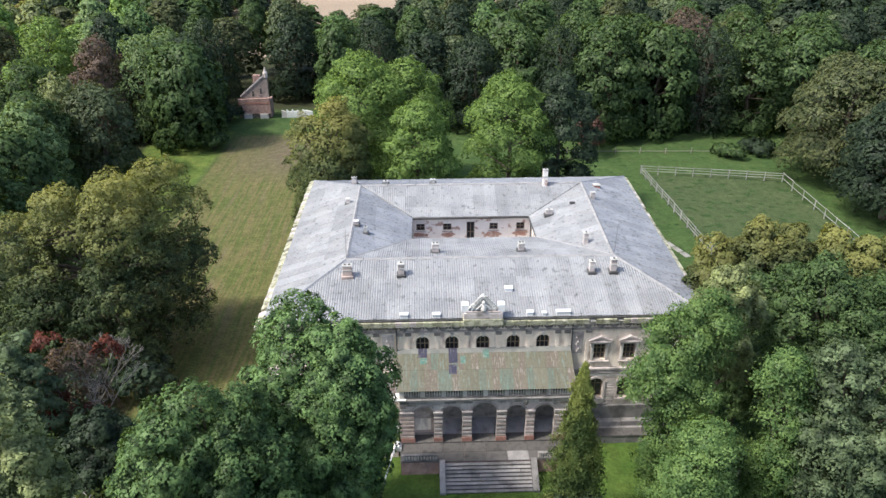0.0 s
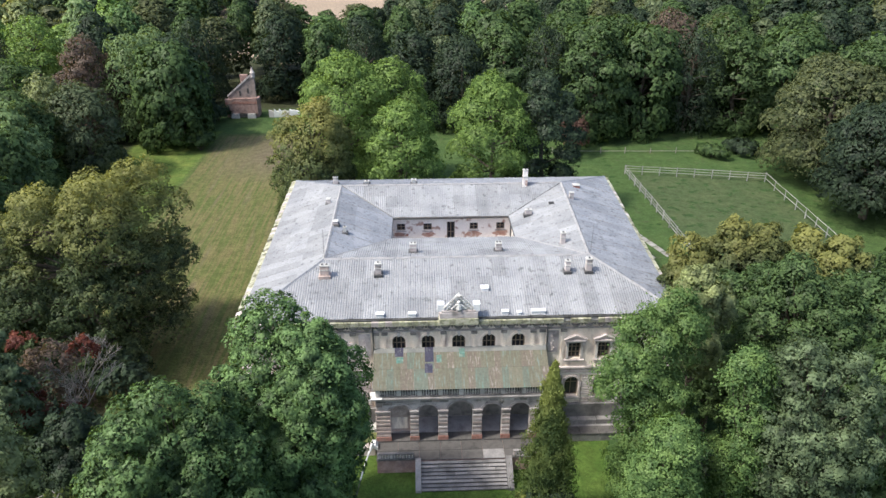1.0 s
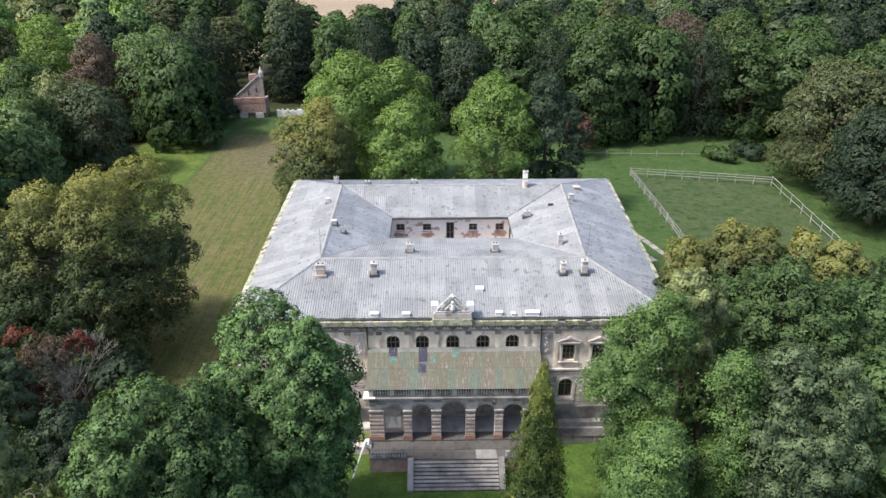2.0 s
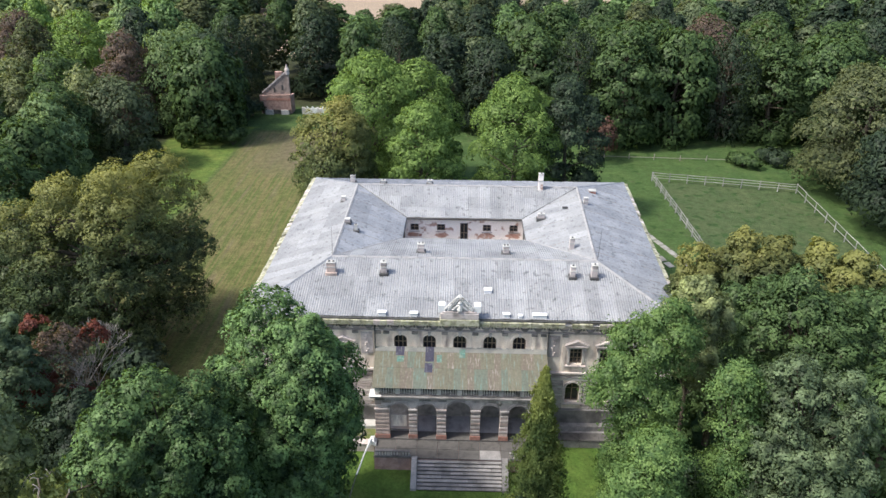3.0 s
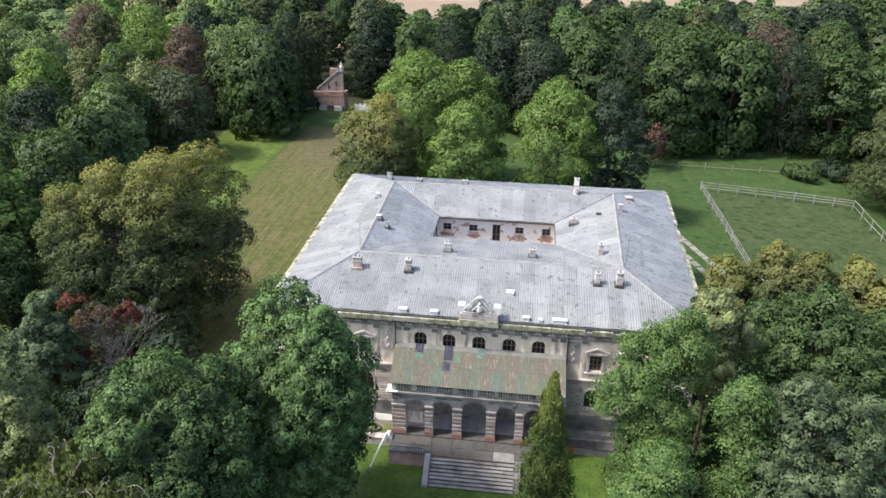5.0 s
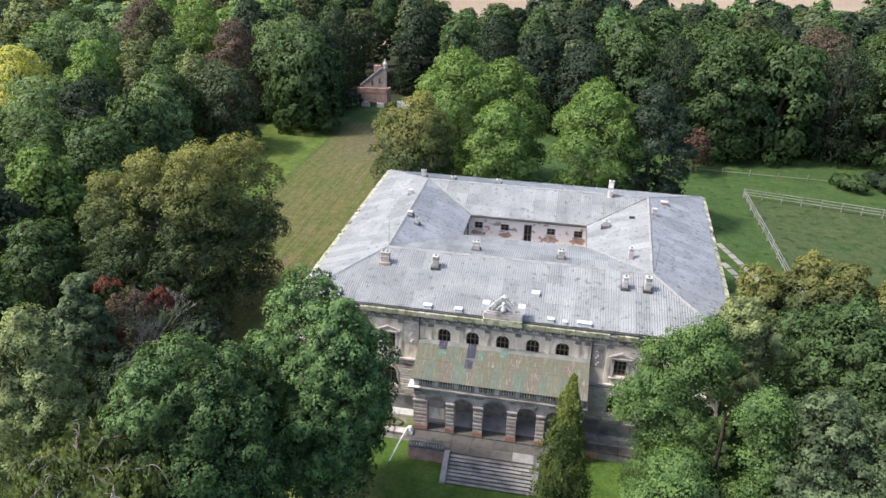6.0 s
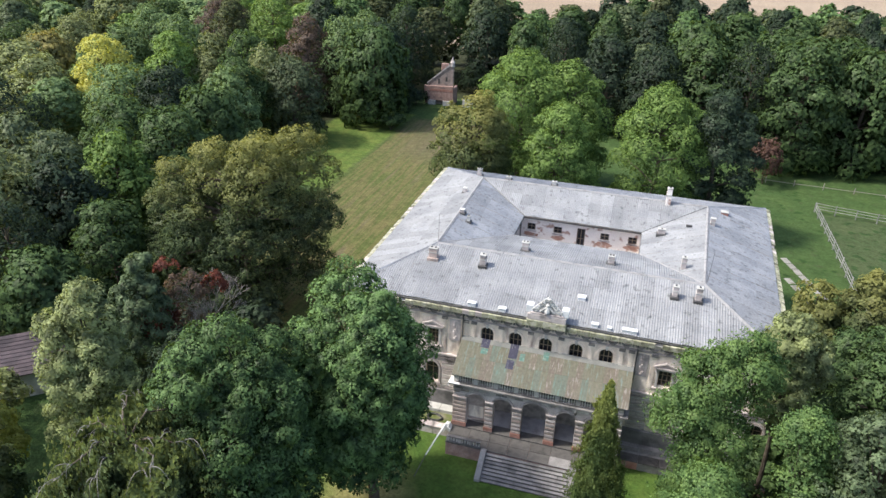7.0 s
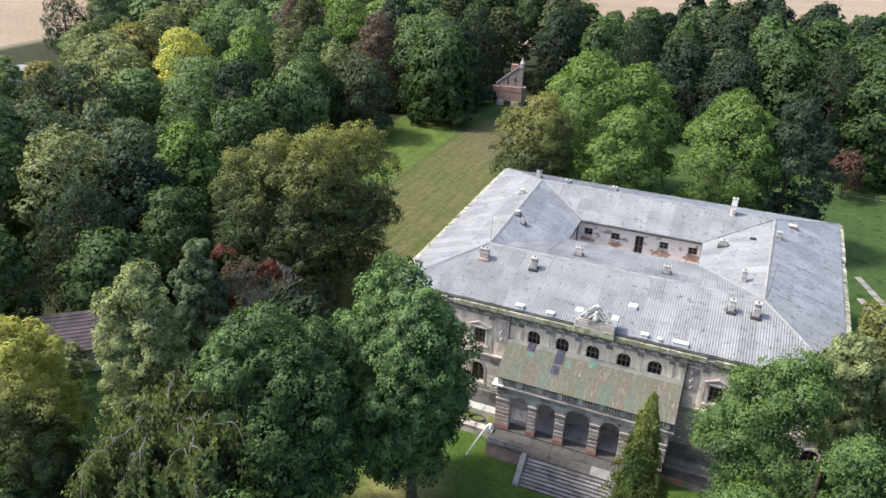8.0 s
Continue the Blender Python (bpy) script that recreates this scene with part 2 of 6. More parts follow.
def arch_top(o, x):
    """Upper edge of the opening o = (centre, width, sill, top, arched) at x."""
    c, w, lo, hi, arched = o
    if not arched:
        return hi
    r = w / 2
    return hi - r + math.sqrt(max(0.0, r * r - (x - c) ** 2))


def pierced_wall(x0, x1, z0, z1, openings, thick, place):
    """A wall with real openings. place(u, d, z) gives the world point: u along the wall, d into it."""
    bm = bmesh.new()
    cuts = {x0, x1}
    for c, w, lo, hi, arched in openings:
        k = 12 if arched else 1
        for i in range(k + 1):
            cuts.add(round(c - w / 2 * math.cos(math.pi * i / k), 4))
    cuts = sorted(cuts)

    def quad(*p):
        bm.faces.new([bm.verts.new(place(*q)) for q in p])

    for a, b in zip(cuts, cuts[1:]):
        mid = (a + b) / 2
        here = sorted([o for o in openings if abs(mid - o[0]) < o[1] / 2], key=lambda o: o[2])
        la = lb = z0
        for o in here:
            for d in (0, thick):
                quad((a, d, la), (b, d, lb), (b, d, o[2]), (a, d, o[2]))
            quad((a, 0, o[2]), (b, 0, o[2]), (b, thick, o[2]), (a, thick, o[2]))
            la, lb = arch_top(o, a), arch_top(o, b)
            quad((a, 0, la), (b, 0, lb), (b, thick, lb), (a, thick, la))
        for d in (0, thick):
            quad((a, d, la), (b, d, lb), (b, d, z1), (a, d, z1))
        quad((a, 0, z1), (b, 0, z1), (b, thick, z1), (a, thick, z1))
    for o in openings:
        for s in (-1, 1):
            x = o[0] + s * o[1] / 2
            quad((x, 0, o[2]), (x, thick, o[2]), (x, thick, arch_top(o, x)), (x, 0, arch_top(o, x)))
    for x in (x0, x1):
        quad((x, 0, z0), (x, thick, z0), (x, thick, z1), (x, 0, z1))
    bmesh.ops.remove_doubles(bm, verts=bm.verts[:], dist=0.0005)
    bmesh.ops.recalc_face_normals(bm, faces=bm.faces[:])
    return bm

# ---- ground ----


def zone(nt, sep, x0, x1, y0, y1, soft, wob):
    """1 inside a rectangle of the plan, with a ragged edge of the width soft."""
    out = None
    for axis, lo, hi in ((0, x0, x1), (1, y0, y1)):
        v = math_node(nt, 'ADD', sep.outputs[axis], wob)
        for edge, sign in ((lo, 1), (hi, -1)):
            r = nt.nodes.new("ShaderNodeMapRange")
            r.inputs[1].default_value, r.inputs[2].default_value = (edge - soft, edge + soft) if sign > 0 else (edge + soft, edge - soft)
            nt.links.new(v, r.inputs[0])
            out = r.outputs[0] if out is None else math_node(nt, 'MULTIPLY', out, r.outputs[0])
    return out


def ground_material():
    m = bpy.data.materials.new("meadow_field_and_forest_floor")
    m.use_nodes = True
    nt = m.node_tree
    bsdf = nt.nodes["Principled BSDF"]
    g = nt.nodes.new("ShaderNodeNewGeometry")
    sep = nt.nodes.new("ShaderNodeSeparateXYZ")
    nt.links.new(g.outputs["Position"], sep.inputs[0])
    wob = math_node(nt, 'MULTIPLY_ADD', noise_fac(nt, 0.35, 0.0, 1.0, 5.0), 5.0, -2.5)
    floor_col = ramp_mix(nt, noise_fac(nt, 0.5), (0.029, 0.033, 0.017), (0.043, 0.051, 0.023))
    grass = ramp_mix(nt, noise_fac(nt, 0.22, 0.3, 0.7, 6.0), (0.038, 0.074, 0.023), (0.060, 0.099, 0.031))
    grass = ramp_mix(nt, noise_fac(nt, 0.6, 0.58, 0.78, 6.0), grass, (0.067, 0.080, 0.037))
    grass = ramp_mix(nt, noise_fac(nt, 0.45, 0.60, 0.67, 6.0), grass, (0.026, 0.058, 0.015))
    lush = ramp_mix(nt, noise_fac(nt, 0.6, 0.3, 0.7, 6.0), (0.046, 0.092, 0.018), (0.080, 0.128, 0.028))
    mown = ramp_mix(nt, noise_fac(nt, 0.16, 0.35, 0.65, 5.0), (0.110, 0.110, 0.043), (0.140, 0.120, 0.058))
    rows = noise_fac(nt, 2.8, 0.40, 0.60, 4.0, stretch=(1.0, 0.05, 1.0))
    mown = ramp_mix(nt, rows, mown, (0.078, 0.099, 0.031))
    mown = ramp_mix(nt, noise_fac(nt, 0.8, 0.58, 0.72, 4.0, stretch=(1.0, 0.09, 1.0)), mown, (0.125, 0.110, 0.064))
    mown = ramp_mix(nt, zone(nt, sep, -31, -19, 57, 75, 5.0, wob), mown, (0.118, 0.100, 0.064))
    pad = ramp_mix(nt, noise_fac(nt, 0.25, 0.35, 0.65, 6.0), (0.049, 0.076, 0.031), (0.064, 0.086, 0.038))
    pad = ramp_mix(nt, noise_fac(nt, 0.7, 0.56, 0.62, 6.0), pad, (0.031, 0.063, 0.020))
    wheat = ramp_mix(nt, noise_fac(nt, 0.05, 0.35, 0.65, 4.0, stretch=(0.2, 1.0, 1.0)), (0.265, 0.208, 0.152), (0.315, 0.254, 0.187))
    col = floor_col
    col = ramp_mix(nt, zone(nt, sep, -48, 62, -60, 92, 2.0, wob), col, grass)
    col = ramp_mix(nt, zone(nt, sep, -14, 15, -14, 0, 1.0, wob), col, lush)
    small = math_node(nt, 'MULTIPLY_ADD', noise_fac(nt, 0.8, 0.0, 1.0, 4.0), 1.6, -0.8)
    col = ramp_mix(nt, zone(nt, sep, -36.5, -16, 2, 76, 1.0, small), col, mown)
    col = ramp_mix(nt, zone(nt, sep, 28.3, 47, 20, 54.5, 0.8, small), col, pad)
    # sandy grass below the chestnuts, its sunlit brightness painted in
    col = ramp_mix(nt, zone(nt, sep, -12.5, -7.6, -15.5, -7.5, 1.2, small), col, (0.26, 0.245, 0.10))
    col = ramp_mix(nt, zone(nt, sep, -600, 1500, 182, 2500, 3.0, small), col, wheat)
    col = ramp_mix(nt, zone(nt, sep, -95, -14, 140, 2500, 3.0, small), col, wheat)
    col = ramp_mix(nt, zone(nt, sep, -1500, -158, 66, 2500, 3.0, small), col, wheat)
    col = ramp_mix(nt, zone(nt, sep, -49, -36.6, 40, 78, 0.4, small), col, ramp_mix(nt, noise_fac(nt, 0.4, 0.45, 0.7, 6.0), (0.080, 0.124, 0.028), (0.128, 0.160, 0.040)))
    col = vary(nt, col, noise_fac(nt, 1.1, 0.3, 0.7, 6.0), 0.20)
    col = vary(nt, col, noise_fac(nt, 3.6, 0.25, 0.75, 5.0), 0.26)
    nt.links.new(col, bsdf.inputs["Base Color"])
    bsdf.inputs["Roughness"].default_value, bsdf.inputs["Specular IOR Level"].default_value = 0.95, 0.15
    bn = nt.nodes.new("ShaderNodeBump")
    bn.inputs["Strength"].default_value, bn.inputs["Distance"].default_value = 0.6, 0.15
    nt.links.new(noise_fac(nt, 5.0, 0.2, 0.8, 6.0), bn.inputs["Height"])
    nt.links.new(bn.outputs[0], bsdf.inputs["Normal"])
    return m


def build_ground():
    xs = sorted({round(v, 1) for v in [-2500, -1200, -600, -350, -200, *np.arange(-140, 141, 5.0), 200, 350, 600, 1200, 2500]})
    ys = sorted({round(v, 1) for v in [-2500, -1200, -600, -300, -150, *np.arange(-70, 251, 5.0), 350, 600, 1200, 2500]})
    verts, faces = [], []
    for y in ys:
        for x in xs:
            d = max(0.0, max(abs(x - 1) - 22, abs(y - 12) - 26) / 20)
            verts.append((x, y, 0.35 * min(1.0, d) * noise.noise(Vector((x * 0.03, y * 0.03, 0)))))
    n = len(xs)
    for j in range(len(ys) - 1):
        for i in range(n - 1):
            a = j * n + i
            faces.append((a, a + 1, a + n + 1, a + n))
    me = bpy.data.meshes.new("ground")
    me.from_pydata(verts, [], faces)
    me.polygons.foreach_set("use_smooth", [True] * len(faces))
    me.materials.append(ground_material())
    return tagged(new("ground", me), "grassy park ground with mown field and wheat beyond", "ground", kind="structure")


build_ground()

# ---- palace ----
EX0, EX1, EX1B, EY0, EY1, EZ = -15.35, 15.7, 16.82, -0.24, 26.95, 10.2      # outer eaves
CX0, CX1, CY0, CY1, CZ = -5.14, 5.61, 12.92, 17.4, 10.1      # courtyard eaves
RZ = 11.87
RFL, RFR, RBL, RBR = (-10.0, 5.8), (10.4, 5.8), (-10.05, 21.15), (11.04, 21.15)
WX0, WX1, WX1B, WY1 = -15.25, 15.55, 16.6, EY1 - 0.25

palace = thing("palace", "derelict pale plastered palace with grey corrugated roof around a courtyard", "palace")
UP_ARCH = [(x, 0.95, 6.7, 8.62, True) for x in (-4.3, -2.2, 0.0, 2.18, 4.3)]
SIDE_X = (8.45, 10.6, 12.75, 14.9)
UP_SIDE = [(s * x, 0.9, 6.33, 7.7, False) for x in SIDE_X for s in (-1, 1) if abs(s * x) < 15]
LOW_SIDE = [(s * x, 1.06, 2.9, 4.72, True) for x in SIDE_X for s in (-1, 1)]
part("wall_front", pierced_wall(WX0, WX1, -0.3, 9.75, UP_ARCH + UP_SIDE + LOW_SIDE, 0.5, lambda u, d, z: (u, d, z)), PLASTER, palace, "stained ochre plaster front wall with five arched windows")
ROW = [(y, 0.95, z, z + h, False) for y in np.arange(3.0, 25, 2.75) for z, h in ((2.9, 1.7), (6.3, 1.4))]
part("wall_side", pierced_wall(0.5, WY1 - 0.5, -0.3, 9.75, ROW, 0.5, lambda u, d, z: (WX0 + d, u, z)), PLASTER, palace)
part("wall_side", pierced_wall(0.5, WY1 - 0.5, -0.3, 9.75, ROW, 0.5, lambda u, d, z: (WX1 + (WX1B - WX1) * u / WY1 - d, u, z)), PLASTER, palace)
part("wall_back", pierced_wall(WX0, WX1B, -0.3, 9.75, [(x, 0.95, z, z + 1.4, False) for x in np.arange(-13.5, 15, 2.7) for z in (2.9, 6.3)], 0.5,
                               lambda u, d, z: (u, WY1 - d, z)), PLASTER, palace)
IN = 0.35                                                      # court eaves overhang
cx0, cx1, cy0, cy1 = CX0 - IN, CX1 + IN, CY0 - IN, CY1 + IN
COURT_OPEN = [(x, 0.78, 8.6, 9.3, False) for x in (-4.4, -1.92, 2.4, 4.9)] + [(0.25, 0.75, 7.3, 9.45, False)]
part("court_wall", pierced_wall(cx0 - 0.45, cx1 + 0.45, -0.2, 9.95, COURT_OPEN, 0.45, lambda u, d, z: (u, cy1 + d, z)), PINK, palace, "flaking pink plaster courtyard wall")
part("court_wall", pierced_wall(cx0 - 0.45, cx1 + 0.45, -0.2, 9.95, [(x, 0.72, 7.9, 8.8, False) for x in (-4, -1.5, 1.5, 4)], 0.45, lambda u, d, z: (u, cy0 - d, z)), PINK, palace)
CS = [(y, 0.72, 7.9, 8.75, False) for y in (13.9, 16.4)]
part("court_wall", pierced_wall(cy0, cy1, -0.2, 9.95, CS, 0.45, lambda u, d, z: (cx0 - d, u, z)), PINK, palace)
part("court_wall", pierced_wall(cy0, cy1, -0.2, 9.95, CS, 0.45, lambda u, d, z: (cx1 + d, u, z)), PINK, palace)
part("court_floor", bx(cx0, cx1, cy0, cy1, -0.1, 0.05), PAVING, palace)


def floor_ring(z):
    bm = bmesh.new()
    for x0, x1, y0, y1 in ((WX0 + .5, WX1 - .5, .5, cy0 - .45), (WX0 + .5, WX1 - .5, cy1 + .45, WY1 - .5), (WX0 + .5, cx0 - .45, cy0 - .45, cy1 + .45), (cx1 + .45, WX1 - .5, cy0 - .45, cy1 + .45)):
        box(bm, x0, x1, y0, y1, z - 0.2, z)
    return bm


for z in (1.2, 5.4, 9.7):
    part("storey_floor", floor_ring(z), FRAME, palace)


def window(o, place, parent, frame_mat=FRAME, mull=1, bars=(0.45,), deep=0.2):
    """Casement in the opening o: frame, glass, glazing bars, following the arch."""
    c, w, lo, hi, arched = o
    f = 0.07
    outer = [(c - w / 2, lo), (c + w / 2, lo)]
    r = w / 2
    if arched:
        outer += [(c + r * math.cos(math.pi * i / 10), hi - r + r * math.sin(math.pi * i / 10)) for i in range(11)]
    else:
        outer += [(c + w / 2, hi), (c - w / 2, hi)]
    mz = (lo + hi) / 2
    inner = [(c + (x - c) * (1 - 2 * f / w), mz + (z - mz) * (1 - 2 * f / (hi - lo))) for x, z in outer]
    bm = bmesh.new()
    n = len(outer)
    for i in range(n):
        j = (i + 1) % n
        ring = [outer[i], outer[j], inner[j], inner[i]]
        prism(bm, [place(x, deep, z) for x, z in ring], Vector(place(0, deep + 0.06, 0)) - Vector(place(0, deep, 0)))
    for k in range(mull):
        x = c - w / 2 + w * (k + 1) / (mull + 1)
        prism(bm, [place(x - .03, deep, lo + f), place(x + .03, deep, lo + f), place(x + .03, deep, arch_top(o, x) - f), place(x - .03, deep, arch_top(o, x) - f)],
              Vector(place(0, deep + 0.05, 0)) - Vector(place(0, deep, 0)))
    for b in bars:
        z = lo + (hi - lo) * b
        prism(bm, [place(c - w / 2 + f, deep + .005, z - .025), place(c + w / 2 - f, deep + .005, z - .025), place(c + w / 2 - f, deep + .005, z + .025), place(c - w / 2 + f, deep + .005, z + .025)],
              Vector(place(0, deep + 0.045, 0)) - Vector(place(0, deep, 0)))
    bmesh.ops.recalc_face_normals(bm, faces=bm.faces[:])
    win = part("window", bm, frame_mat, parent)
    g = bmesh.new()
    prism(g, [place(x, deep + 0.03, z) for x, z in inner], Vector(place(0, deep + 0.04, 0)) - Vector(place(0, deep + 0.03, 0)))
    bmesh.ops.recalc_face_normals(g, faces=g.faces[:])
    part("pane", g, GLASS_DARK, win)
    return win


front = lambda u, d, z: (u, d, z)
for o in UP_ARCH:
    window(o, front, palace, FRAME, 2, (0.62,))
    c, w, lo, hi, _ = o
    r = w / 2
    bm = bmesh.new()                                            # archivolt with keystone
    for i in range(14):
        a, b = math.pi * i / 14, math.pi * (i + 1) / 14
        ring = [(c + q * math.cos(t), hi - r + q * math.sin(t)) for q, t in ((r + .02, a), (r + .17, a), (r + .17, b), (r + .02, b))]
        prism(bm, [(x, -0.09, z) for x, z in ring], (0, 0.09, 0))
    bmesh.ops.remove_doubles(bm, verts=bm.verts[:], dist=.001)
    bmesh.ops.recalc_face_normals(bm, faces=bm.faces[:])
    part("window_surround", bm, PLASTER, palace)
    bm = bmesh.new()
    prism(bm, [(c - .07, -0.16, hi - .02), (c + .07, -0.16, hi - .02), (c + .11, -0.16, hi + .26), (c - .11, -0.16, hi + .26)], (0, 0.159, 0))
    part("keystone", bm, PALE_STONE, palace)
for o in UP_SIDE:
    window(o, front, palace, FRAME, 2, (0.33, 0.66))
    c, w, lo, hi, _ = o
    bm = bmesh.new()
    for x0, x1, z0, z1 in ((c - w / 2 - .16, c - w / 2 - .002, lo - .05, hi + .14), (c + w / 2 + .002, c + w / 2 + .16, lo - .05, hi + .14), (c - w / 2, c + w / 2, hi + .002, hi + .14)):
        box(bm, x0, x1, -0.08, 0.0, z0, z1)
    part("window_surround", bm, PALE_STONE, palace)
    part("window_sill", bx(c - .75, c + .75, -0.2, 0.0, lo - .17, lo - .052, 0.015), STONE, palace)
    bm = bmesh.new()                                            # small gable over the window
    z = hi + .2
    prism(bm, [(c - .8, -.24, z), (c + .8, -.24, z), (c + .8, -.24, z + .09), (c - .8, -.24, z + .09)], (0, .238, 0))
    for s in (-1, 1):
        prism(bm, [(c + s * .8, -.24, z + .092), (c, -.24, z + .44), (c, -.24, z + .56), (c + s * .86, -.24, z + .16)], (0, .238, 0))
    prism(bm, [(c - .6, -.1, z + .092), (c + .6, -.1, z + .092), (c, -.1, z + .42)], (0, .098, 0))
    bmesh.ops.recalc_face_normals(bm, faces=bm.faces[:])
    part("window_pediment", bm, STONE, palace, "small triangular stone pediment")
    for s in (-1, 1):
        part("bracket", bx(c + s * .66 - .07, c + s * .66 + .07, -.16, 0, z - .34, z - .002, .01), STONE, palace)
for o in LOW_SIDE:
    window(o, front, palace, FRAME, 1, (0.62,), 0.25)
    c, w, lo, hi, _ = o
    part("window_sill", bx(c - .7, c + .7, -0.16, 0.0, lo - .2, lo - .01, 0.015), STONE, palace)
    r = w / 2
    bm = bmesh.new()
    for i in range(12):
        a, b = math.pi * i / 12, math.pi * (i + 1) / 12
        prism(bm, [(c + q * math.cos(t), -0.13, hi - r + q * math.sin(t)) for q, t in ((r + .01, a), (r + .16, a), (r + .16, b), (r + .01, b))], (0, 0.129, 0))
    for s in (-1, 1):
        box(bm, c + s * (r + .085) - .075, c + s * (r + .085) + .075, -0.13, -0.001, lo, hi - r)
    bmesh.ops.recalc_face_normals(bm, faces=bm.faces[:])
    part("window_surround", bm, STONE, palace)
for place, row in ((lambda u, d, z: (WX0 + d, u, z), ROW), (lambda u, d, z: (WX1 + (WX1B - WX1) * u / WY1 - d, u, z), ROW)):
    for o in row:
        window(o, place, palace, FRAME, 1, (0.6,))

# entablature of the front: architrave, frieze blocks, swags, capitals, pilasters
part("architrave", bx(WX0, WX1, -0.10, -0.002, 8.96, 9.08), STONE, palace)
part("string_course", bx(6.35, WX1, -0.2, -0.002, 5.5, 5.68, .03), STONE, palace)
part("string_course", bx(WX0, -6.2, -0.2, -0.002, 5.5, 5.68, .03), STONE, palace)
part("string_course", bx(6.35, WX1, -0.14, -0.002, 5.18, 5.32, .02), STONE, palace)
part("string_course", bx(WX0, -6.2, -0.14, -0.002, 5.18, 5.32, .02), STONE, palace)
for x in np.arange(-14.9, 16, 0.93):
    bm = bmesh.new()
    rings = []
    for i in range(9):
        t = i / 8
        th = .045 + .065 * math.sin(math.pi * t)
        rings.append([bm.verts.new((x + (t - .5) * .66, -.12 + th * math.cos(a), 9.43 - .22 * (1 - (2 * t - 1) ** 2) + th * math.sin(a))) for a in (0, 1.05, 2.09, 3.14, 4.19, 5.24)])
    for r0, r1 in zip(rings, rings[1:]):
        for k in range(6):
            bm.faces.new((r0[k], r0[k - 1], r1[k - 1], r1[k]))
    bm.faces.new(rings[0])
    bm.faces.new(rings[-1][::-1])
    bmesh.ops.recalc_face_normals(bm, faces=bm.faces[:])
    part("swag", bm, WEATHERED, palace)
    part("rosette", bx(x + .40, x + .53, -0.13, -0.002, 9.26, 9.44, .03), WEATHERED, palace)
for x in (-5.9, -5.3, -3.25, -1.1, 1.1, 3.24, 5.35, 6.0, 7.55, -7.55):
    part("pilaster", bx(x - .13, x + .13, -0.05, -0.002, 5.7, 8.7, .01), PLASTER, palace)
    part("capital", bx(x - .22, x + .22, -0.15, -0.002, 8.70, 8.915, .03), WEATHERED, palace)
for x in (-6.75, 6.78):
    bm = bmesh.new()
    box(bm, x - .42, x + .42, -0.05, -0.002, 6.95, 8.78)
    for k in range(9):
        z = 7.1 + k * 0.19
        lathe(bm, (x + .1 * math.sin(k * 1.7), -0.07, z), ((.02, 0), (.085 + .02 * math.sin(k * 2.3), .07), (.02, .16)), 6)
    part("relief_panel", bm, STONE, palace, "weathered carved relief panel")
for x in (-6.12, 6.35):
    bm = bmesh.new()
    tube(bm, (x, -.13, 5.7), (x, -.13, 9.6), .055, .055, 8)
    part("downpipe", bm, GUTTER, palace)

# cornice round the building, with a lichen-covered top ledge
PROF = [(-.02, 9.56), (.14, 9.56), (.16, 9.64), (.34, 9.70), (.36, 9.76), (.54, 9.77), (.56, 9.79), (-.02, 9.93)]
for side in range(4):
    a, b = [((WX0, 0), (WX1, 0)), ((WX1, 0), (WX1B, WY1)), ((WX1B, WY1), (WX0, WY1)), ((WX0, WY1), (WX0, 0))][side]
    d = Vector((b[0] - a[0], b[1] - a[1], 0)).normalized()
    out = Vector((d.y, -d.x, 0))
    bm = bmesh.new()
    deep = 0.56 if side == 0 else 1.0
    ends = []
    for p, s in ((a, -1), (b, 1)):
        ends.append([bm.verts.new(Vector((p[0], p[1], 0)) + out * o * deep + d * s * o + Vector((0, 0, z))) for o, z in PROF])
    n = len(PROF)
    for i in range(n):
        bm.faces.new((ends[0][i], ends[1][i], ends[1][(i + 1) % n], ends[0][(i + 1) % n]))
    bmesh.ops.recalc_face_normals(bm, faces=bm.faces[:])
    part("cornice", bm, PALE_STONE if side == 0 else STONE, palace, "moulded stone cornice")
    length = math.hypot(b[0] - a[0], b[1] - a[1])
    k = int(length / 0.46)
    rnd = random.Random(side)
    for i in range(k):
        if rnd.random() < 0.05:
            continue
        u0, u1 = -0.6 + (length + 1.2) * i / k, -0.6 + (length + 1.2) * (i + 1) / k - 0.02
        p0, p1 = Vector((*a, 0)) + d * u0, Vector((*a, 0)) + d * u1
        w = (0.42 if side == 0 else 0.62) + rnd.uniform(-.02, .02)
        drop = .32 if side == 0 else .2
        bm = bmesh.new()
        z0 = 9.962
        prism(bm, [p0 + out * .02 + Vector((0, 0, z0 - .02)), p1 + out * .02 + Vector((0, 0, z0 - .02)), p1 + out * w + Vector((0, 0, z0 - .2)), p0 + out * w + Vector((0, 0, z0 - .2))], (0, 0, .2 + rnd.uniform(0, .03)))
        if side == 0:
            prism(bm, [p0 + out * (w - .05) + Vector((0, 0, z0 - drop)), p1 + out * (w - .05) + Vector((0, 0, z0 - drop)), p1 + out * (w - .005) + Vector((0, 0, z0 - drop)), p0 + out * (w - .005) + Vector((0, 0, z0 - drop))], (0, 0, .14))
        bmesh.ops.recalc_face_normals(bm, faces=bm.faces[:])
        part("ledge_slab", bm, MOSS if rnd.random() < .88 else STONE, palace)
part("blocking_course", bx(WX0, WX1, 0.0, 0.4, 9.76, 10.1), STONE_DARK, palace)
